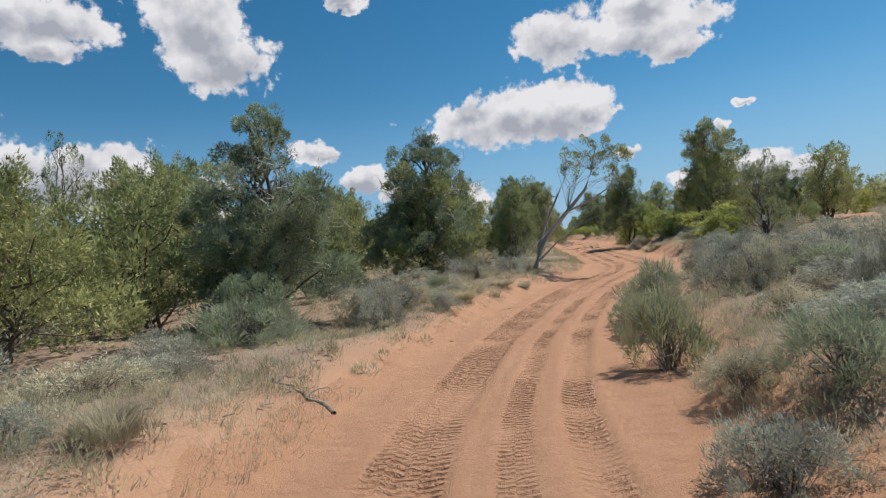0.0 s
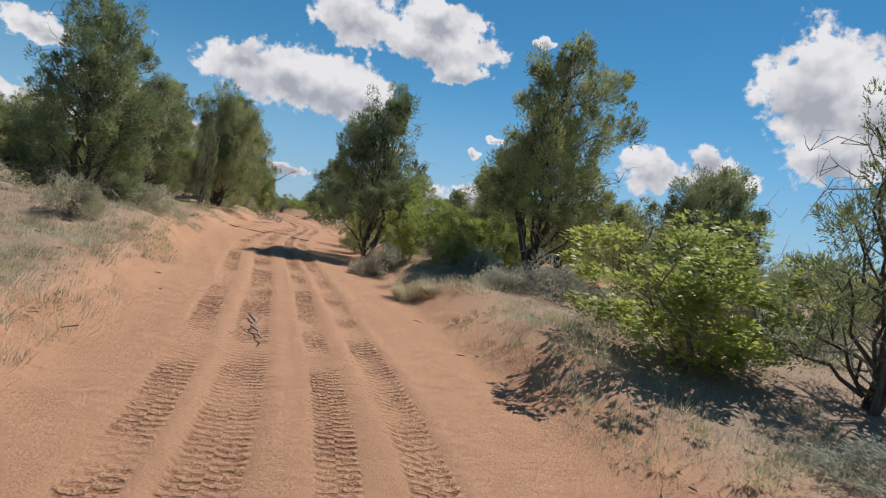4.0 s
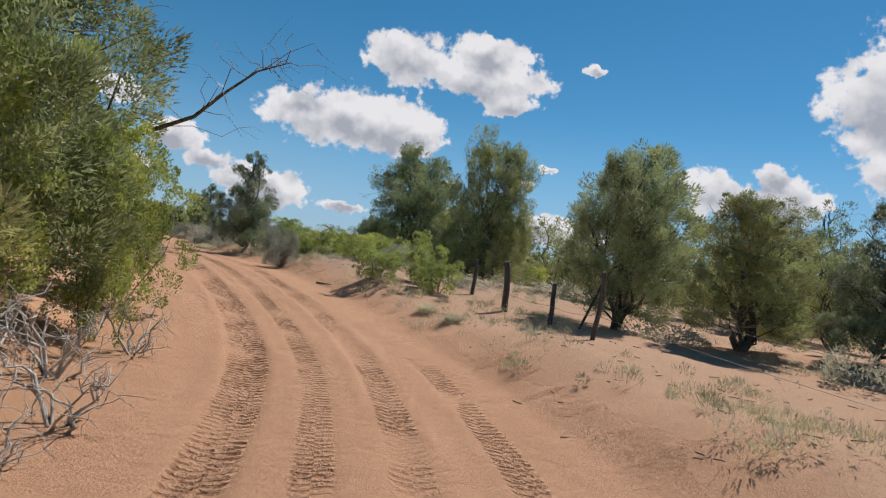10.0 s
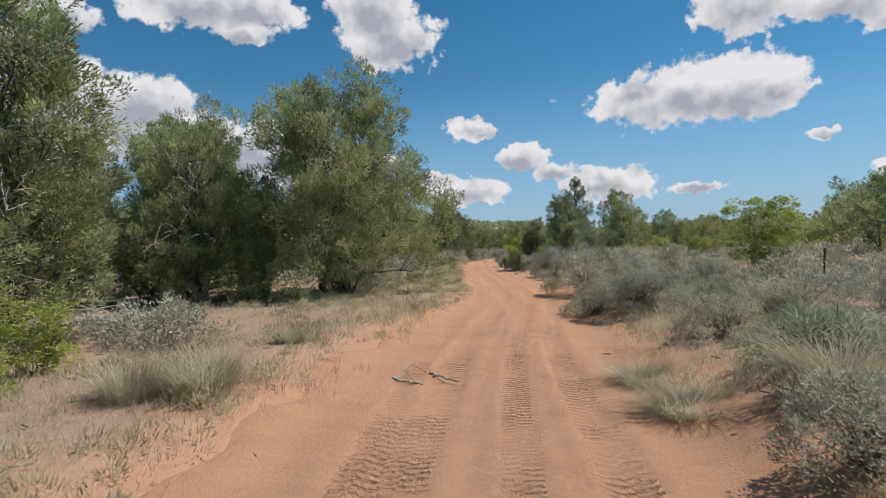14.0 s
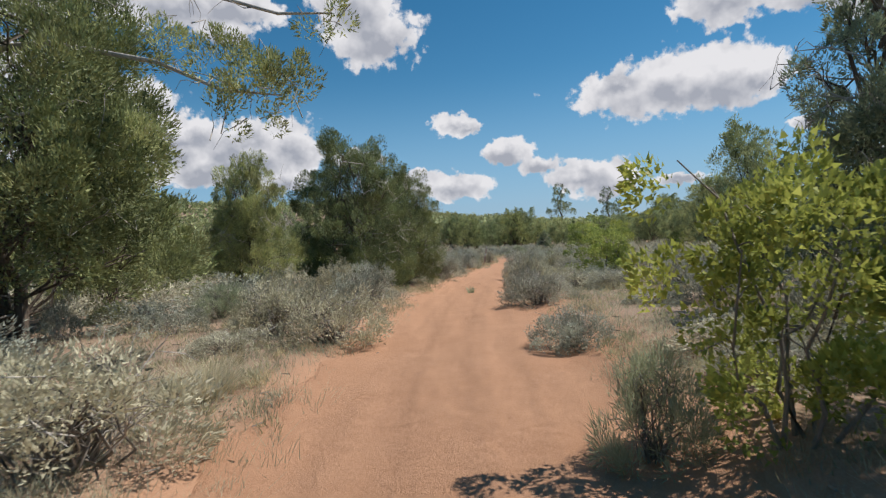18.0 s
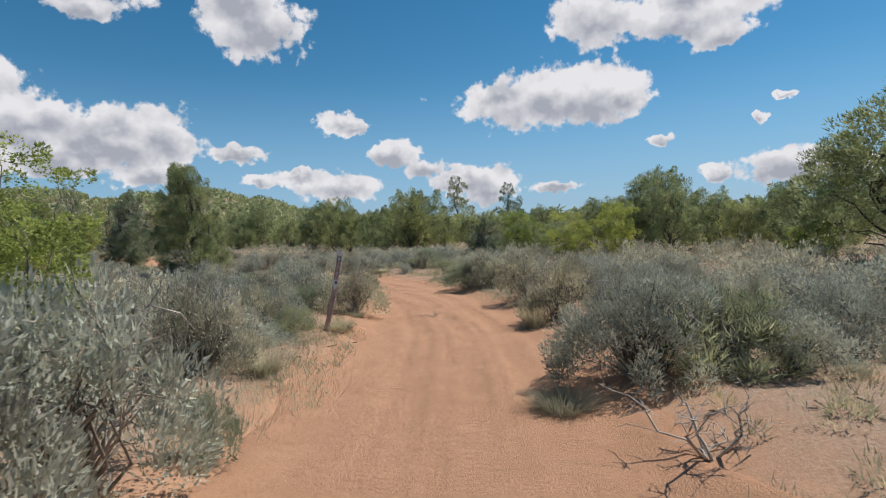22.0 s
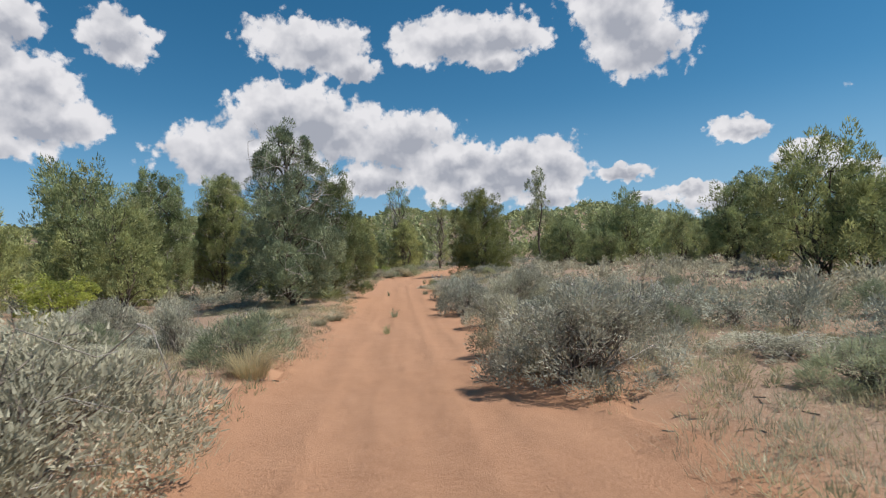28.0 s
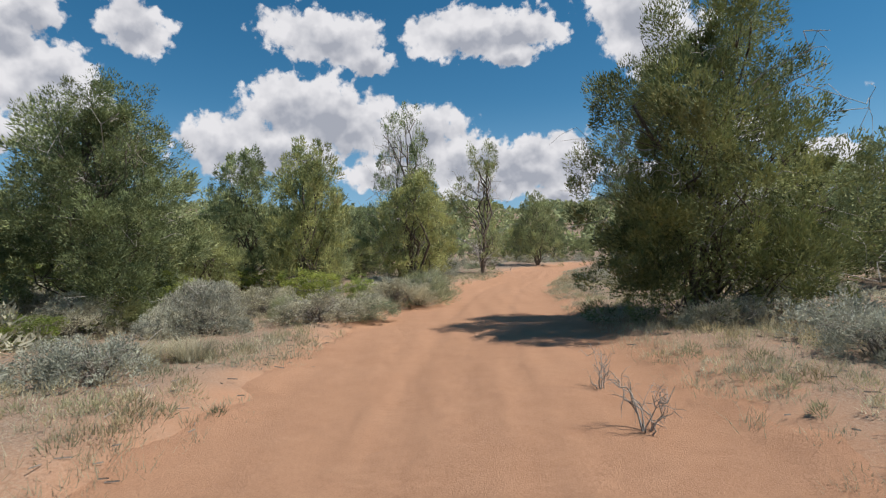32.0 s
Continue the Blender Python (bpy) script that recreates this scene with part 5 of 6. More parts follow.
def joined(name, kind, places, label, category):
    """Plants too far off or too many to tell apart, as one object."""
    vs, ts, ms, tones, mats, base = [], [], [], [], [], 0
    ready = [(h, w, [arrays_of(m) for m in set_]) for h, w, set_ in VARIANTS[kind]]
    zs = ground_height([p[0] for p in places], [p[1] for p in places])
    for (x, y, high, wide), z in zip(places, zs):
        h0, w0, meshes = ready[sow.integers(len(ready))]
        a, k = sow.uniform(0, 6.283), wide / w0
        for v, t, m, tone in meshes:
            if m not in mats:
                mats.append(m)
            p = np.stack([(v[:, 0] * math.cos(a) - v[:, 1] * math.sin(a)) * k + x, (v[:, 0] * math.sin(a) + v[:, 1] * math.cos(a)) * k + y, v[:, 2] * high / h0 + z - 0.02], 1)
            vs.append(p)
            ts.append(t + base)
            ms.append(np.full(len(t), mats.index(m)))
            tones.append(tone)
            base += len(v)
    me = mesh_from(name, np.concatenate(vs), np.concatenate(ts), mats, False, np.concatenate(ms))
    me.attributes.new("tone", "FLOAT", "POINT").data.foreach_set("value", np.concatenate(tones).astype(np.float32))
    tagged(new(name, me), label, category, kind="stuff")


back_trees, back_brush, near_trees, near_brush = [], [], 0, 0
for x, y, lat, along in strewn(1400, 56):
    (brush, oak, tree), thick = zone_of(along, lat)
    if abs(lat) > tree + 1.5 and clear_of(x, y, 1.7 if abs(lat) < 20 else 1.35):
        high, wide = sow.uniform(2.8, 5.4) * (0.85 if thick > 0.8 else 1), sow.uniform(3.0, 5.2)
        if abs(lat) < tree + 10 and near_trees < 150:
            near_trees += 1
            grow("mid", x, y, high, wide)
        else:
            back_trees.append((x, y, high, wide))
for x, y, lat, along in strewn(520, 34):
    (brush, oak, tree), thick = zone_of(along, lat)
    if abs(lat) > oak and sow.random() < 0.42 and clear_of(x, y, 0.7):
        grow("oak", x, y, sow.uniform(1.1, 2.2), sow.uniform(1.4, 2.6))
beds = []
for x, y, lat, along in sorted(strewn(9000, 24), key=lambda p: abs(p[2])):
    (brush, oak, tree), thick = zone_of(along, lat)
    if abs(lat) > brush + 0.5 and sow.random() < thick and clear_of(x, y, 0.52 if thick > 0.8 else 0.55):
        high, wide, lot = sow.uniform(0.35, 1.2) * (1.25 if thick > 0.95 else 1), sow.uniform(0.8, 2.2), sow.random()
        if lot > 0.9 and abs(lat) < 9:
            grow("green", x, y, sow.uniform(0.5, 0.9), sow.uniform(0.8, 1.4))
        elif lot > 0.85 and abs(lat) < 9:
            grow("deadshrub", x, y, sow.uniform(0.4, 0.9), sow.uniform(0.8, 1.5))
        elif near_brush < 185:
            near_brush += 1
            grow("sage", x, y, high, wide)
        elif abs(lat) < 8:
            beds.append((x, y, high, wide))
        else:
            back_brush.append((x, y, high, wide))
joined("brush", "bed", beds, "grey-green sagebrush standing close together beside the track", "brush")
joined("woodland", "far", back_trees, "juniper woodland behind the first trees", "woodland")
joined("brush", "scrub", back_brush, "grey-green sagebrush flat beyond the track's edge", "brush")


def build_far_woods():
    """Woodland out to the ridge: tree-sized clumps of leaves, too far to tell apart."""
    rng = np.random.default_rng(23)
    n = 52000
    r, a = 50 + 1050 * rng.random(n) ** 1.25, np.where(rng.random(n) < 0.55, rng.normal(2.2, 0.75, n), rng.uniform(0, 6.283, n))
    x, y = -8 + r * np.cos(a), 125 + r * np.sin(a) * 1.05
    lat, high, i = near_line(x, y)
    ok = (np.abs(lat) > 54) & (np.sin(x * 0.021 + 1) * np.cos(y * 0.017) + rng.normal(0, 0.5, n) > -0.8)
    x, y = x[ok], y[ok]
    z = ground_height(x, y)
    tall = rng.uniform(2.6, 5.4, len(x))
    tris = []
    far = np.hypot(x + 8, y - 125)
    for near, k, size in ((True, 26, 0.125), (False, 10, 0.22)):
        pick_ = (far < 230) == near
        c0, tl = np.stack([x, y, z + tall * 0.5], 1)[pick_], tall[pick_]
        d = rng.normal(0, 1, (len(tl), k, 3))
        d /= np.linalg.norm(d, axis=2, keepdims=True)
        c = c0[:, None] + d * np.stack([tl * 0.4, tl * 0.4, tl * 0.5], 1)[:, None] * rng.uniform(0.5, 1, (len(tl), k, 1))
        u, v = np.clip(rng.normal(0, 1, (2, len(tl), k, 3)), -1.4, 1.4) * (tl * size)[None, :, None, None]
        tris.append(np.stack([c - u, c + u, c + v], 2).reshape(-1, 3))
    tri = np.concatenate(tris)
    tone = np.repeat(np.clip(rng.normal(0.5, 0.2, len(tri) // 3), 0, 1), 3)
    tagged(new("far_woods", leafy("far_woods", (tri, np.arange(len(tri)).reshape(-1, 3), tone), JUNIPER)), "dark green juniper woodland on the far plain and ridge", "woodland", kind="stuff")


def build_grass():
    """Low cushions of dry grass and grey-green herbs along both banks, thick or thin by the stretch."""
    rng = np.random.default_rng(29)
    n = 80000
    i = rng.integers(6, len(LINE) - 20, n)
    way = np.gradient(LINE[:, :2], axis=0)
    way /= np.linalg.norm(way, axis=1, keepdims=True)
    side = np.where(rng.random(n) < 0.5, -1, 1)
    off = np.interp(LINE[i, 1], *zip(*HALF)) - 0.1 + rng.exponential(3.2, n)
    slip = rng.uniform(-1.2, 1.2, n)
    x = LINE[i, 0] + way[i, 1] * off * side + way[i, 0] * slip
    y = LINE[i, 1] - way[i, 0] * off * side + way[i, 1] * slip
    lat, high, i = near_line(x, y)
    along, away = LINE[i, 1], np.abs(lat) - np.interp(LINE[i, 1], *zip(*HALF))
    stops = (-30, 16, 30, 41, 44, 56, 74, 84, 100, 120, 150, 178, 190, 300)
    left = np.interp(along, stops, (0.6, 0.75, 0.8, 0.6, 0.55, 0.2, 0.2, 0.45, 0.75, 0.75, 0.5, 0.5, 0.65, 0.75))
    right = np.interp(along, stops, (0.85, 0.9, 0.75, 0.5, 0.15, 0.12, 0.12, 0.5, 0.9, 0.8, 0.45, 0.4, 0.6, 1.0))
    patch = np.sin(0.9 * x + 0.7 * np.sin(0.7 * y)) * np.cos(0.8 * y + 0.4 * x) + 0.5 * np.sin(2.3 * x - 1.1 * y) + rng.normal(0, 0.3, n)
    ok = (away > 0.0) & (away < 12) & (patch > 1.0 - 2.1 * np.where(lat < 0, left, right) + 0.5 * (away < 0.35))
    x, y = x[ok][:30000], y[ok][:30000]
    z = ground_height(x, y)
    k = 24
    broad = rng.uniform(0.05, 0.17, len(x))[:, None, None]
    foot = np.stack([x, y, z - 0.02], 1)[:, None] + rng.normal(0, 1, (len(x), k, 3)) * [1, 1, 0] * broad
    tall = (rng.uniform(0.05, 0.20, len(x))[:, None] * rng.uniform(0.5, 1.2, (len(x), k)))[..., None]
    lean = rng.normal(0, 0.5, (len(x), k, 3)) * [1, 1, 0] + (foot - foot.mean(1, keepdims=True)) * 4
    side = np.cross(lean + [0.01, 0, 0], [0, 0, 1.0])
    side *= 0.0032 / (np.linalg.norm(side, axis=2, keepdims=True) + 1e-9)
    tip = foot + (lean + [0, 0, 1.0]) * tall
    tri = np.stack([foot - side, foot + side, tip], 2).reshape(-1, 3)
    kinds = np.repeat((np.sin(x * 0.5) + np.cos(y * 0.43) + rng.normal(0, 0.8, len(x)) > -0.2).astype(int), k)
    me = mesh_from("dry_grass", tri, np.arange(len(tri)).reshape(-1, 3), [STRAW, HERB], False, kinds)
    tone = np.repeat(np.clip(rng.normal(0.5, 0.25, len(x)), 0, 1), k * 3)
    me.attributes.new("tone", "FLOAT", "POINT").data.foreach_set("value", tone.astype(np.float32))
    tagged(new("dry_grass", me), "low dry grass and grey-green herbs scattered over the sand", "grass", kind="stuff")


def build_herbs():
    """Low rounded cushions of grey-green herbs and dry stalks on both banks and under the trees."""
    rng = np.random.default_rng(53)
    n = 170000
    x, y = rng.uniform(-60, 40, n), rng.uniform(-4, 245, n)
    lat, high, i = near_line(x, y)
    along, away = LINE[i, 1], np.abs(lat) - np.interp(LINE[i, 1], *zip(*HALF))
    stops = (-30, 16, 30, 41, 44, 56, 74, 84, 100, 120, 150, 178, 190, 300)
    left = np.interp(along, stops, (0.8, 0.85, 0.8, 0.7, 0.6, 0.3, 0.25, 0.6, 0.9, 0.8, 0.5, 0.6, 0.7, 0.8))
    right = np.interp(along, stops, (0.9, 0.9, 0.6, 0.4, 0.2, 0.25, 0.45, 0.7, 0.95, 0.8, 0.5, 0.5, 0.6, 0.9))
    patch = np.sin(1.1 * x + 0.9 * np.sin(0.6 * y)) * np.cos(0.9 * y - 0.3 * x) + 0.4 * np.sin(2.7 * x + 2.1 * y) + rng.normal(0, 0.25, n)
    ok = (away > 0.1) & (away < 11) & (patch > 1.0 - 1.9 * np.where(lat < 0, left, right) + 0.5 * (away < 0.5))
    near = np.argsort(away[ok] * rng.uniform(0.4, 1.6, ok.sum()))[:11500]
    x, y = x[ok][near], y[ok][near]
    r = rng.uniform(0.09, 0.26, len(x)) * rng.uniform(0.7, 1.3, len(x))
    z = ground_height(x, y)
    ways = np.c_[rng.normal(0, 0.2, (len(x), 2)), np.ones(len(x))]
    per = 72
    v, f, tone = leaves(rng, np.stack([x, y, z + r * 0.08], 1), ways / np.linalg.norm(ways, axis=1, keepdims=True), per, r, 0.075, 0.0055, 0.72, 0.5)
    me = mesh_from("herbs", v, f, [HERB, SAGE, STRAW], False, np.repeat(rng.choice(3, len(x), p=(0.40, 0.22, 0.38)), per))
    me.attributes.new("tone", "FLOAT", "POINT").data.foreach_set("value", tone.astype(np.float32))
    tagged(new("herbs", me), "low cushions of grey-green herbs on the sandy banks", "herbs", kind="stuff")


def build_litter():
    """Fallen twigs and bits of bark on the sand beside the track."""
    rng = np.random.default_rng(31)
    n = 70000
    x, y = rng.uniform(-50, 36, n), rng.uniform(-4, 235, n)
    lat, high, i = near_line(x, y)
    away = np.abs(lat) - np.interp(LINE[i, 1], *zip(*HALF))
    ok = (away > -0.4) & (away < 6) & (rng.random(n) < np.where(away < 0.1, 0.16, 0.8))
    x, y = x[ok][:12000], y[ok][:12000]
    z = ground_height(x, y) + 0.008
    a, L = rng.uniform(0, 6.283, len(x)), rng.uniform(0.025, 0.16, len(x))
    d = np.stack([np.cos(a), np.sin(a), rng.uniform(-0.05, 0.18, len(x))], 1) * L[:, None]
    s = np.stack([-np.sin(a), np.cos(a), 0 * a], 1) * rng.uniform(0.003, 0.010, len(x))[:, None]
    up = np.array([0, 0, 0.012])
    p = np.stack([x, y, z], 1)
    v = np.stack([p - s, p + s, p + up, p + d - s * 0.4, p + d + s * 0.4, p + d + up], 1).reshape(-1, 3)
    k = np.arange(len(x))[:, None] * 6
    f = np.concatenate([k + q for q in ([0, 1, 4, 3], [1, 2, 5, 4], [2, 0, 3, 5])])
    ob = new("twig_litter", mesh_from("twig_litter", v, f, [TWIG]))
    tagged(ob, "fallen twigs and bark bits on the sand", "litter", kind="stuff")


build_far_woods()
build_grass()
build_herbs()
build_litter()

# ---- single things ----
def on_ground(x, y, up=0.0):
    return (x, y, float(ground_height(x, y)[0]) + up)


def leaning_tree():
    """The half-dead juniper that leans out over the track."""
    rng = np.random.default_rng(37)
    base = Vector((3.7, 24.65, float(ground_height(3.7, 24.65)[0]) - 0.05))
    ob = tagged(new("leaning_juniper"), "leaning half-dead juniper with bare grey limbs and a tufted crown", "tree")
    ob.location = base

    def bent(points, r0, r1):
        p = np.array(points, float) - np.array(base)
        return np.c_[p, np.linspace(r0, r1, len(p))]

    trunk = [bent([(3.7, 24.69, 0.45), (3.91, 24.61, 1.4), (4.45, 24.42, 2.02), (5.16, 24.17, 2.76), (5.88, 23.91, 3.54), (6.22, 23.79, 4.33), (6.46, 23.71, 5.29)], 0.15, 0.02)]
    limbs = [bent([(3.89, 24.83, 1.29), (4.28, 24.7, 2.33), (4.8, 24.52, 3.38), (5.23, 24.36, 4.23), (5.32, 24.34, 5.3)], 0.07, 0.015),
             bent([(5.09, 24.1, 2.72), (5.98, 23.55, 3.05), (6.69, 23.29, 3.49), (7.12, 23.14, 4.21)], 0.05, 0.01),
             bent([(4.85, 24.55, 3.4), (4.32, 24.8, 3.53), (3.83, 24.97, 3.41)], 0.025, 0.006),
             bent([(3.72, 24.68, 0.6), (4.3, 25.0, 1.7), (4.5, 25.3, 2.9), (4.7, 25.2, 3.6)], 0.06, 0.01),
             bent([(3.75, 24.6, 0.7), (4.6, 24.2, 1.5), (5.3, 23.9, 2.0), (6.0, 23.8, 2.3)], 0.05, 0.008)]
    tops = np.array([(5.38, 24.1, 4.92), (5.98, 23.88, 5.27), (6.65, 23.64, 5.3), (7.2, 23.44, 4.7), (7.08, 23.48, 3.97), (6.58, 23.66, 4.56), (5.5, 24.1, 4.4)]) - np.array(base)
    for q in tops:
        start = trunk[0][rng.integers(3, 6), :3]
        for _ in range(4):
            limbs.append(limb(rng, start, q + rng.normal(0, 0.25, 3), 0.016, 0.004, 0.3, 5))
    for _ in range(26):
        src = limbs[rng.integers(5)]
        q = src[rng.integers(1, len(src)), :3]
        limbs.append(limb(rng, q, q + rng.normal(0, 0.4, 3) + [0.1, 0, 0.2], 0.010, 0.002, 0.35, 4))
    part("trunk", mesh_from("trunk", *tubes(trunk, 8), [GREYWOOD], True), ob)
    for k in range(5):
        part("limb", mesh_from("limb", *tubes([limbs[k]], 6), [GREYWOOD], True), ob, "bare grey limb")
    tagged(part("dead_wood", mesh_from("dead_wood", *tubes(limbs[5:], 3), [GREYWOOD], True), ob), kind="stuff")
    c, o = crown_points(rng, [(*q, 0.42, 0.36) for q in tops], 64)
    part("crown", leafy("crown", leaves(rng, c, o, 80, 0.16, 0.085, 0.016, 1.3, 0.4), JUNIPER), ob)


def dead_bough():
    """A long dead bough reaching out of the oaks over the track's edge."""
    rng = np.random.default_rng(41)
    foot = np.array(on_ground(10.9, 73.4))
    ob = tagged(new("dead_tree"), "dead tree with a long bare bough reaching towards the track", "tree")
    ob.location = foot
    main = np.array([(10.95, 73.4, foot[2] - 0.1), (11.11, 73.25, 1.9), (12.57, 72.22, 2.8), (13.55, 71.68, 3.52), (14.3, 71.11, 3.84), (14.72, 70.75, 4.24), (15.11, 70.51, 4.58), (15.54, 70.16, 4.72)]) - foot
    other = np.array([(12.8, 72.11, 2.95), (13.01, 72.22, 4.46), (13.19, 72.33, 5.21)]) - foot
    part("bough", mesh_from("bough", *tubes([np.c_[main, np.linspace(0.06, 0.006, 8)]], 7), [BARK], True), ob)
    part("bough", mesh_from("bough", *tubes([np.c_[other, np.linspace(0.03, 0.006, 3)]], 5), [BARK], True), ob)
    twigs = []
    for _ in range(40):
        src = main if rng.random() < 0.75 else other
        k = rng.integers(1, len(src) - 1)
        q = src[k] + (src[k + 1] - src[k]) * rng.random()
        t = limb(rng, q, q + rng.normal(0, 0.32, 3) + [0.25, -0.1, 0.12], 0.009, 0.002, 0.35, 5)
        twigs += [t, limb(rng, t[3, :3], t[3, :3] + rng.normal(0, 0.18, 3), 0.004, 0.0015, 0.3, 3)]
    tagged(part("dead_wood", mesh_from("dead_wood", *tubes(twigs, 3), [TWIG], True), ob), kind="stuff")


def boughs():
    """The broad juniper whose long bare-undersided boughs reach out over the brush."""
    rng = np.random.default_rng(47)
    ob = grow("broad", -5.6, 129.5, 9.2, 8.4)
    lines = ([(-5.87, 129.28, 7.56), (-4.87, 128.50, 7.31), (-2.19, 128.45, 6.94), (-0.27, 128.32, 6.55), (1.59, 128.36, 5.80), (2.46, 128.38, 5.68)],
             [(-6.01, 129.53, 6.64), (-3.81, 129.26, 6.40), (-1.10, 128.90, 5.57), (0.33, 128.63, 4.85), (1.42, 128.60, 4.63)],
             [(-6.17, 129.21, 4.33), (-5.89, 128.47, 4.76), (-3.97, 128.35, 4.79), (-2.39, 128.45, 4.97)])
    tips = np.array([(2.33, 128.35, 5.79), (1.61, 128.65, 4.76), (1.19, 128.63, 4.44), (0.32, 128.62, 4.47), (-1.11, 128.91, 5.90), (0.21, 128.82, 5.41), (-1.88, 128.98, 4.32), (-3.20, 128.76, 5.05), (1.01, 128.60, 4.93)])
    back = ob.matrix_basis.inverted()

    def home(p):
        return np.array([back @ Vector(q) for q in np.asarray(p, float)])

    twigs = []
    for p in lines:
        p = home(p)
        piece = np.c_[p, np.linspace(0.07, 0.012, len(p))]
        part("bough", mesh_from("bough", *tubes([piece], 6), [GREYWOOD], True), ob, "long bare grey bough")
        for _ in range(16):
            k = rng.integers(1, len(p) - 1)
            q = p[k] + (p[k + 1] - p[k]) * rng.random()
            twigs.append(limb(rng, q, q + rng.normal(0, 0.3, 3) + [0, 0, -0.1], 0.012, 0.003, 0.35, 5))
    tips = home(tips)
    for q in tips:
        for _ in range(3):
            twigs.append(limb(rng, q + rng.normal(0, 0.3, 3), q + rng.normal(0, 0.3, 3), 0.012, 0.003, 0.3, 4))
    tagged(part("dead_wood", mesh_from("dead_wood", *tubes(twigs, 3), [GREYWOOD], True), ob), kind="stuff")
    c, o = crown_points(rng, [(*q, 0.42, 0.34) for q in tips], 80)
    part("crown", leafy("crown", leaves(rng, c, o, 90, 0.17, 0.075, 0.015, 1.3, 0.4), JUNIPER), ob)


def box_mesh(name, size, at_, mat, bevel=0.0):
    bm = bmesh.new()
    bmesh.ops.create_cube(bm, size=1.0, matrix=Matrix.Translation(at_) @ Matrix.Diagonal((*size, 1)))
    if bevel:
        bmesh.ops.bevel(bm, geom=bm.edges[:], offset=bevel, segments=1, affect="EDGES")
    me = bpy.data.meshes.new(name)
    bm.to_mesh(me)
    bm.free()
    me.materials.append(mat)
    return me


MARKER = plain_material("marker_brown", (0.34, 0.235, 0.195), (0.48, 0.345, 0.295), 0.65, 14)
DECAL = plain_material("marker_white", (0.62, 0.62, 0.60), (0.78, 0.78, 0.76), 0.5, 30)
INK = plain_material("decal_dark", (0.07, 0.08, 0.11), (0.13, 0.14, 0.18), 0.6, 30)
STEEL = plain_material("post_steel", (0.035, 0.04, 0.035), (0.09, 0.085, 0.07), 0.7, 20, 0.3)
POSTWOOD = bark_material("post_wood", (0.05, 0.045, 0.04), (0.17, 0.15, 0.13))
WIRE = plain_material("fence_wire", (0.16, 0.14, 0.12), (0.3, 0.27, 0.24), 0.5, 30, 0.6)
STONE = plain_material("rough_stone", (0.28, 0.20, 0.15), (0.47, 0.38, 0.31), 0.9, 6)


def trail_marker():
    """A flexible brown post with white decals, leaning over."""
    ob = tagged(new("trail_marker"), "leaning brown trail marker post with white arrow and number decals", "sign post")
    ob.matrix_basis = Matrix.Translation(on_ground(-2.36, 165.35, 0.10)) @ pose(0, 0, 0, -6, 12, 4)
    rng = np.random.default_rng(43)
    n, high, wide = 14, 1.42, 0.098
    v, f = [], []
    for i in range(n):
        z, bow = -0.3 + (high + 0.3) * i / (n - 1), 0.03 * math.sin(i / (n - 1) * 3.0)
        for k, (x, y) in enumerate(((-0.5, 0.0), (-0.36, -0.012), (0, -0.004), (0.36, -0.012), (0.5, 0.0), (0.36, -0.004), (0, 0.004), (-0.36, -0.004))):
            v.append((x * wide + bow, y, z))
    for i in range(n - 1):
        for k in range(8):
            a, b = i * 8 + k, i * 8 + (k + 1) % 8
            f.append((a, b, b + 8, a + 8))
    me = mesh_from("post", v, f, [MARKER])
    part("post", me, ob)

    def bowed(z):
        return 0.03 * math.sin((z + 0.15) / (high + 0.15) * 3.0)

    for z, h, w, mat, text in ((1.36, 0.09, 0.084, DECAL, "worn white sticker"), (1.25, 0.105, 0.086, DECAL, "white-edged sticker"), (0.80, 0.115, 0.086, DECAL, "white sticker with a dark flag-like print")):
        d = part("decal", box_mesh("decal", (w, 0.002, h), (bowed(z), -0.0145, z), mat), ob, text)
        if z == 1.25:
            part("ground_print", box_mesh("ground_print", (0.078, 0.002, 0.096), (bowed(z), -0.0162, z), INK), d, "dark square")
        elif z == 0.80:
            part("print", box_mesh("print", (0.045, 0.002, 0.05), (bowed(z) + 0.004, -0.0162, z + 0.012), INK), d)
    arrow = bpy.data.meshes.new("arrow")
    zc = 1.25
    x0 = bowed(zc)
    shape = [(0, 0.042), (0.034, 0.002), (0.014, 0.002), (0.014, -0.040), (-0.014, -0.040), (-0.014, 0.002), (-0.034, 0.002)]
    arrow.from_pydata([(x0 + x, -0.0185, zc + z) for x, z in shape], [], [(6, 5, 4, 3, 2, 1, 0)])
    arrow.materials.append(DECAL)
    part("arrow", arrow, ob, "white arrow pointing up")
    tip = bpy.data.meshes.new("decal")
    tip.from_pydata([(bowed(0.7) + x, -0.0145, 0.70 + z) for x, z in ((-0.036, 0.045), (0.036, 0.045), (0.0, -0.045))], [], [(2, 1, 0)])
    tip.materials.append(DECAL)
    part("decal", tip, ob, "white pointed sticker")
    for text, z in (("1", 1.155), ("7", 1.09), ("K", 0.99), ("F", 0.935), ("D", 0.88)):
        c = bpy.data.curves.new("letter", "FONT")
        c.body, c.size, c.align_x, c.align_y, c.extrude = text, 0.072, "CENTER", "CENTER", 0.001
        c.materials.append(DECAL)
        t = part("letter", c, ob, "white painted character")
        t.matrix_basis = pose(bowed(z), -0.0155, z, 90, 0, 0)


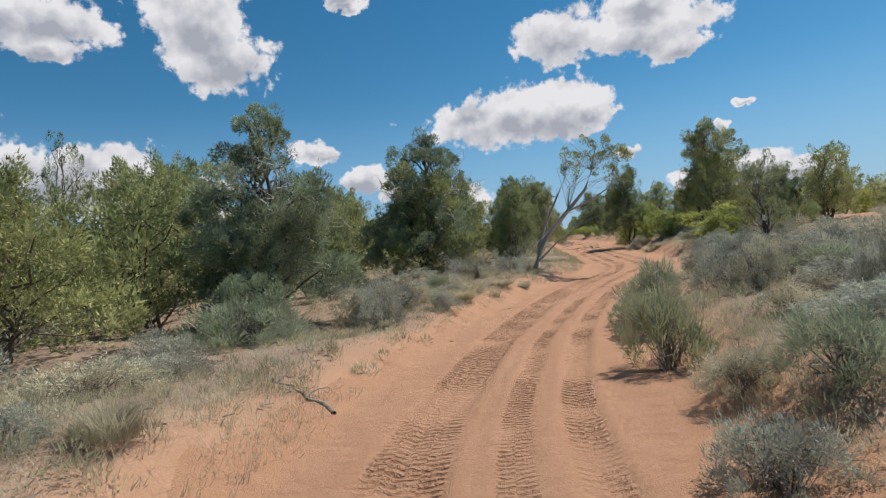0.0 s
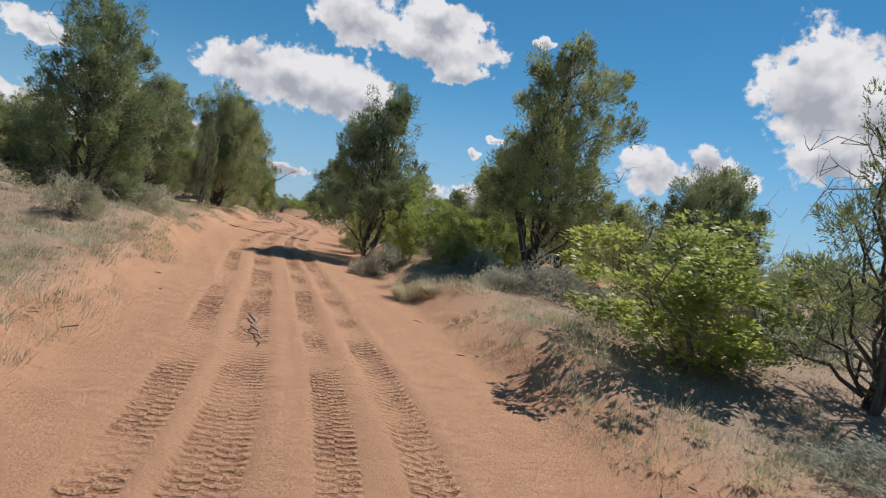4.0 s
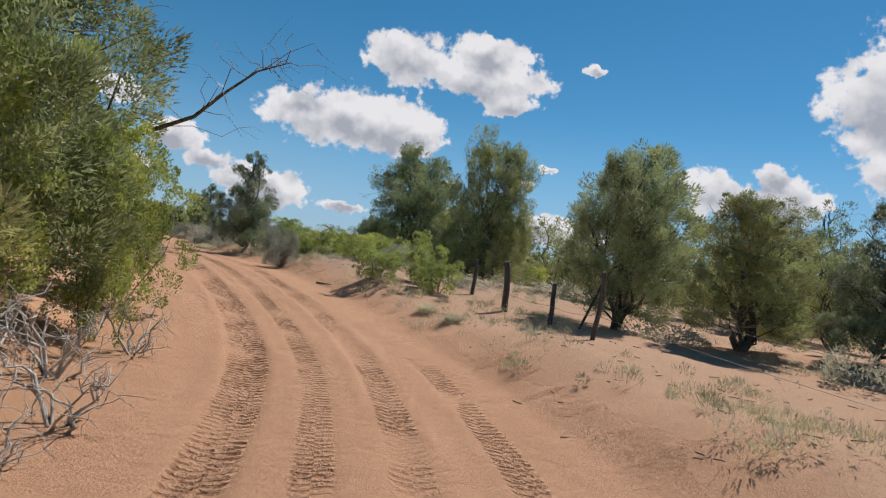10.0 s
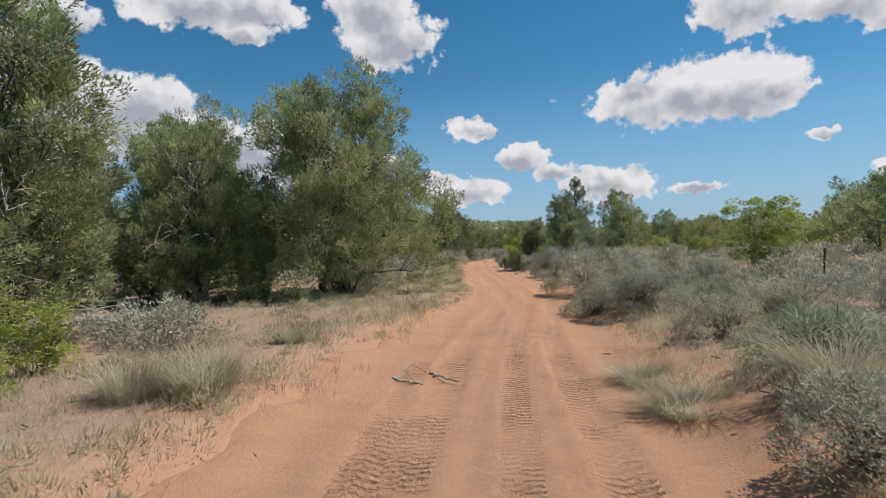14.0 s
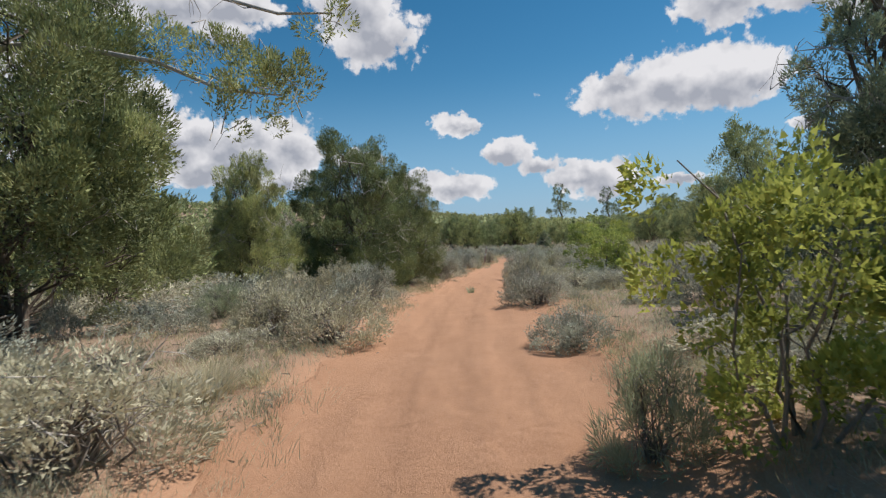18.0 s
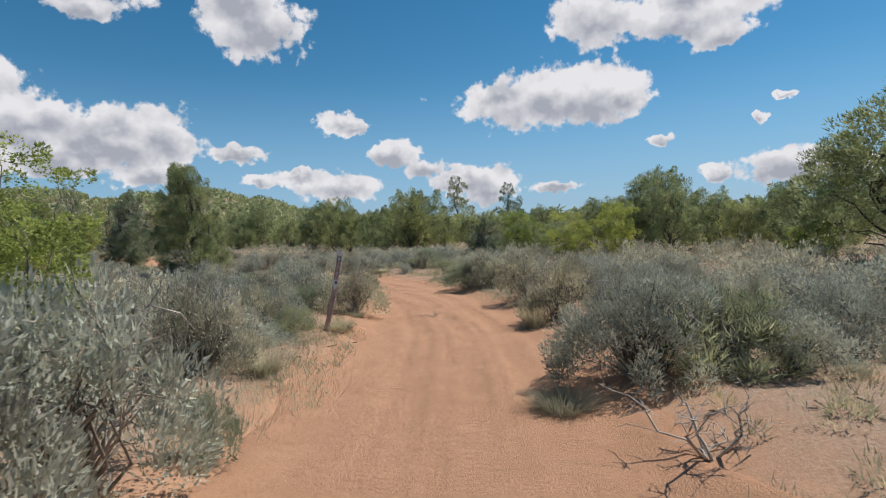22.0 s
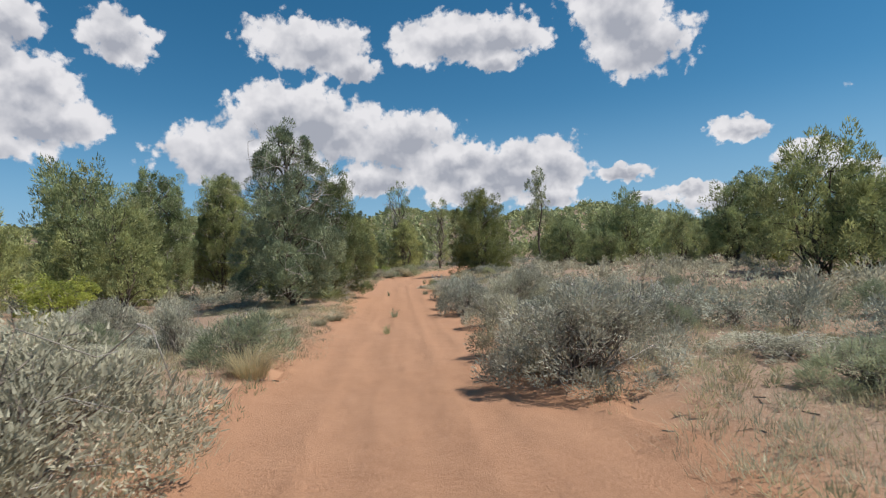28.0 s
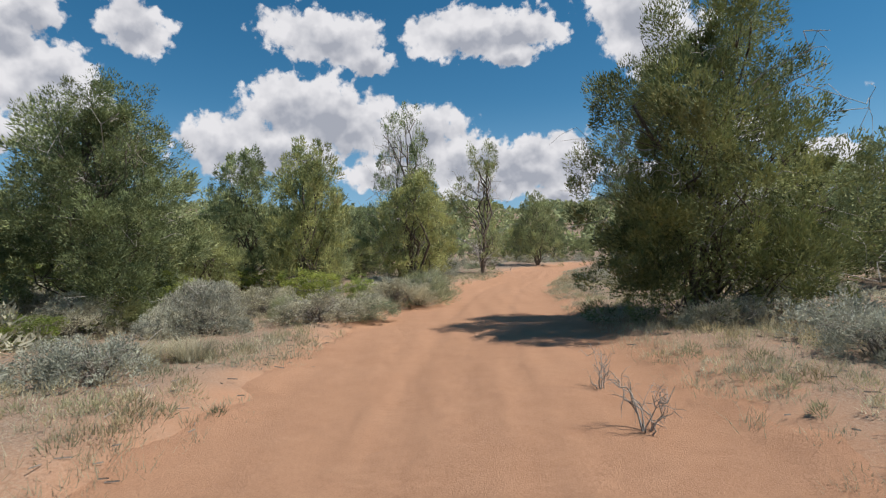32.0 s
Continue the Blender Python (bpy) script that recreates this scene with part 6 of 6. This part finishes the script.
def t_post(x, y, high, lean=0.0, cap=True):
    ob = tagged(new("fence_post"), "dark steel fence post" + (" with a white top" if cap else ""), "fence post", "fence posts")
    ob.matrix_basis = Matrix.Translation(on_ground(x, y)) @ pose(0, 0, 0, lean, lean * 0.6, 30)
    bm = bmesh.new()
    for size, at_ in (((0.05, 0.008, high + 0.2), (0, 0, high / 2 - 0.1)), ((0.008, 0.04, high + 0.2), (0, 0.022, high / 2 - 0.1))):
        bmesh.ops.create_cube(bm, size=1.0, matrix=Matrix.Translation(at_) @ Matrix.Diagonal((*size, 1)))
    for k in range(9):
        bmesh.ops.create_cube(bm, size=1.0, matrix=Matrix.Translation((0, -0.009, 0.25 + k * high / 11)) @ Matrix.Diagonal((0.02, 0.012, 0.03, 1)))
    me = bpy.data.meshes.new("post")
    bm.to_mesh(me)
    bm.free()
    me.materials.append(STEEL)
    part("post", me, ob)
    if cap:
        part("cap", box_mesh("cap", (0.056, 0.05, 0.16), (0, 0.012, high - 0.06), DECAL, 0.004), ob, "white painted top")


def wood_post(x, y, high, r=0.07, lean=(0, 0)):
    ob = tagged(new("fence_post"), "weathered dark wooden fence post", "fence post", "fence posts")
    rng = np.random.default_rng(int(x * 10))
    ob.matrix_basis = Matrix.Translation(on_ground(x, y)) @ pose(0, 0, 0, lean[0], lean[1], 0)
    p = limb(rng, (0, 0, -0.25), (0, 0, high), r, r * 0.85, 0.03, 7)
    v, f = tubes([p], 9)
    ob2 = part("post", mesh_from("post", v, f, [POSTWOOD], True), ob)
    cap = np.r_[v[-9:], v[-9:].mean(0)[None] + [[0, 0, 0.02]]]
    part("top", mesh_from("top", cap, [(k, (k + 1) % 9, 9) for k in range(9)], [POSTWOOD]), ob)
    return ob2


def wire_between(a, b, za, zb):
    pa, pb = np.array(on_ground(*a, za)), np.array(on_ground(*b, zb))
    t = np.linspace(0, 1, 9)[:, None]
    p = pa + (pb - pa) * t
    p[:, 2] -= 0.06 * np.sin(t[:, 0] * np.pi)
    ob = new("fence_wire", mesh_from("fence_wire", *tubes([np.c_[p, np.full(9, 0.0035)]], 4), [WIRE], True))
    tagged(ob, "thin slack fence wire between the posts", "wire", "fence wires")


for x, y, high, wide in ((13.8, 67.9, 0.7, 1.1), (14.2, 66.6, 0.55, 1.0), (14.0, 65.9, 0.4, 0.8), (14.3, 69.0, 0.6, 0.9), (13.3, 66.9, 0.8, 1.2)):
    grow("deadshrub", x, y, high, wide)
leaning_tree()
dead_bough()
boughs()
trail_marker()
FENCE = ((8.98, 16.3), (13.6, 33.5), (19.0, 55.0), (21.3, 63.2), (21.9, 72.8), (22.6, 84.0), (20.4, 96.0), (18.9, 105.7))
t_post(6.9, 8.9, 1.1, 3, False)
t_post(*FENCE[0], 1.2, 0, True)
t_post(*FENCE[3], 1.42, 1, True)
t_post(*FENCE[7], 1.1, 2, True)
t_post(22.4, 72.4, 1.2, 16, False)
wood_post(21.5, 74.4, 1.2, 0.085, (2, -6))
wood_post(21.5, 70.6, 1.25, 0.05, (0, 3))
wood_post(21.9, 72.9, 0.95, 0.06, (-4, 4))
wood_post(21.5, 76.6, 1.0, 0.06)
for a, b in (((21.3, 63.2), (21.5, 70.6)), ((21.5, 70.6), (21.9, 72.9)), ((21.9, 72.9), (21.5, 74.4)), ((21.5, 74.4), (21.5, 76.6))):
    for up in (0.45, 0.85):
        wire_between(a, b, up, up)


def fallen_branch(points, r, forks=5, name="fallen_branch", label="dry fallen branch lying on the sand"):
    """A crooked stick on the ground through the given places."""
    seed = int(abs(points[0][0] * 100) + points[0][1] * 10)
    rng = np.random.default_rng(seed)
    foot = np.array(on_ground(*points[0]))
    p = np.array([on_ground(x, y, r * 0.8) for x, y in points]) - foot
    t = np.linspace(0, 1, 9)
    q = np.stack([np.interp(t * (len(p) - 1), range(len(p)), p[:, k]) for k in range(3)], 1)
    q[1:-1, :2] += rng.normal(0, 0.03, (7, 2))
    wood = [np.c_[q, np.linspace(r, r * 0.4, 9)]]
    for _ in range(forks):
        s = q[rng.integers(2, 8)]
        d = rng.normal(0, 0.22, 3)
        d[2] = abs(d[2]) * 0.25
        wood.append(limb(rng, s, s + d, r * 0.5, r * 0.12, 0.3, 5))
    ob = new(name, mesh_from(name, *tubes(wood, 6), [GREYWOOD if seed % 2 else TWIG], True))
    ob.location = foot
    tagged(ob, label, "branch", "fallen branches")


fallen_branch([(9.79, 51.5), (10.5, 50.45), (11.15, 49.75)], 0.035, 1)
fallen_branch([(12.23, 49.5), (12.98, 48.67)], 0.035, 0)
fallen_branch([(11.9, 48.4), (12.6, 48.6), (13.45, 49.0)], 0.014, 3)
fallen_branch([(10.27, 52.9), (11.31, 51.84), (12.27, 51.5), (13.1, 52.0)], 0.018, 4)
fallen_branch([(10.1, 93.7), (10.6, 93.4)], 0.018, 3)
fallen_branch([(10.5, 94.0), (11.0, 93.6)], 0.018, 3)
fallen_branch([(11.9, 63.1), (12.9, 64.8)], 0.025, 9)
fallen_branch([(12.7, 60.9), (13.6, 61.3)], 0.018, 8)
fallen_branch([(11.6, 59.2), (12.3, 59.5)], 0.022, 6)
fallen_branch([(8.8, 32.4), (8.75, 30.8)], 0.02, 2)
fallen_branch([(17.3, 77.6), (17.6, 77.0)], 0.03, 1)
fallen_branch([(13.95, 78.2), (14.35, 78.6)], 0.018, 1)
fallen_branch([(13.2, 53.6), (13.5, 53.4)], 0.016, 4)
fallen_branch([(10.7, 54.8), (11.5, 54.4)], 0.015, 6)
fallen_branch([(-0.1, 167.1), (0.3, 167.35)], 0.012, 3)
fallen_branch([(-0.75, 168.1), (-0.5, 167.8)], 0.014, 4)
fallen_branch([(4.1, 115.7), (4.0, 117.0)], 0.035, 9)
fallen_branch([(-29.5, 210.4), (-28.7, 210.3)], 0.03, 6)
fallen_branch([(-28.2, 209.6), (-27.0, 210.3)], 0.04, 9)
fallen_branch([(-1.5, 6.6), (-2.4, 7.3)], 0.03, 6)
fallen_branch([(2.4, 24.3), (3.6, 25.6)], 0.035, 8)


def stones(places, size):
    for k, (x, y) in enumerate(places):
        rng = np.random.default_rng(int(x * 31 + y * 17))
        bm = bmesh.new()
        bmesh.ops.create_icosphere(bm, subdivisions=2, radius=1.0)
        r = size * rng.uniform(0.6, 1.3)
        push = rng.normal(0, 1, (5, 3))
        for v in bm.verts:
            d = np.array(v.co)
            cut = 1 - 0.28 * max(0, max(float(d @ (p / np.linalg.norm(p))) - 0.45 for p in push))
            v.co = Vector(d * cut * r * np.array([1.25, 0.95, 0.7]))
        me = bpy.data.meshes.new("stone")
        bm.to_mesh(me)
        bm.free()
        me.materials.append(STONE)
        ob = new("stone", me)
        ob.matrix_basis = pose(*on_ground(x, y, r * 0.35), rng.uniform(-12, 12), rng.uniform(-12, 12), rng.uniform(0, 360))
        tagged(ob, "rough pale brown stone lying in the sand", "stone", "stones")


heap = random.Random(9)
stones([(4.1 + heap.gauss(0, 0.35), 143.2 + heap.gauss(0, 0.45)) for _ in range(34)], 0.08)
stones([(18.85, 59.75), (18.95, 59.5), (18.7, 59.3), (19.1, 59.6), (18.9, 59.1)], 0.07)
stones([(-22.5 + heap.gauss(0, 0.25), 205.0 + heap.gauss(0, 0.2)) for _ in range(7)], 0.07)
grow("tall", -4.4, 340.0, 19.5, 9.5)
grow("tall", 13.0, 352.0, 18.0, 8.0)
grow("tall", 17.5, 360.0, 13.5, 5.0)
grow("tall", -63.8, 277.8, 17.5, 5.4)
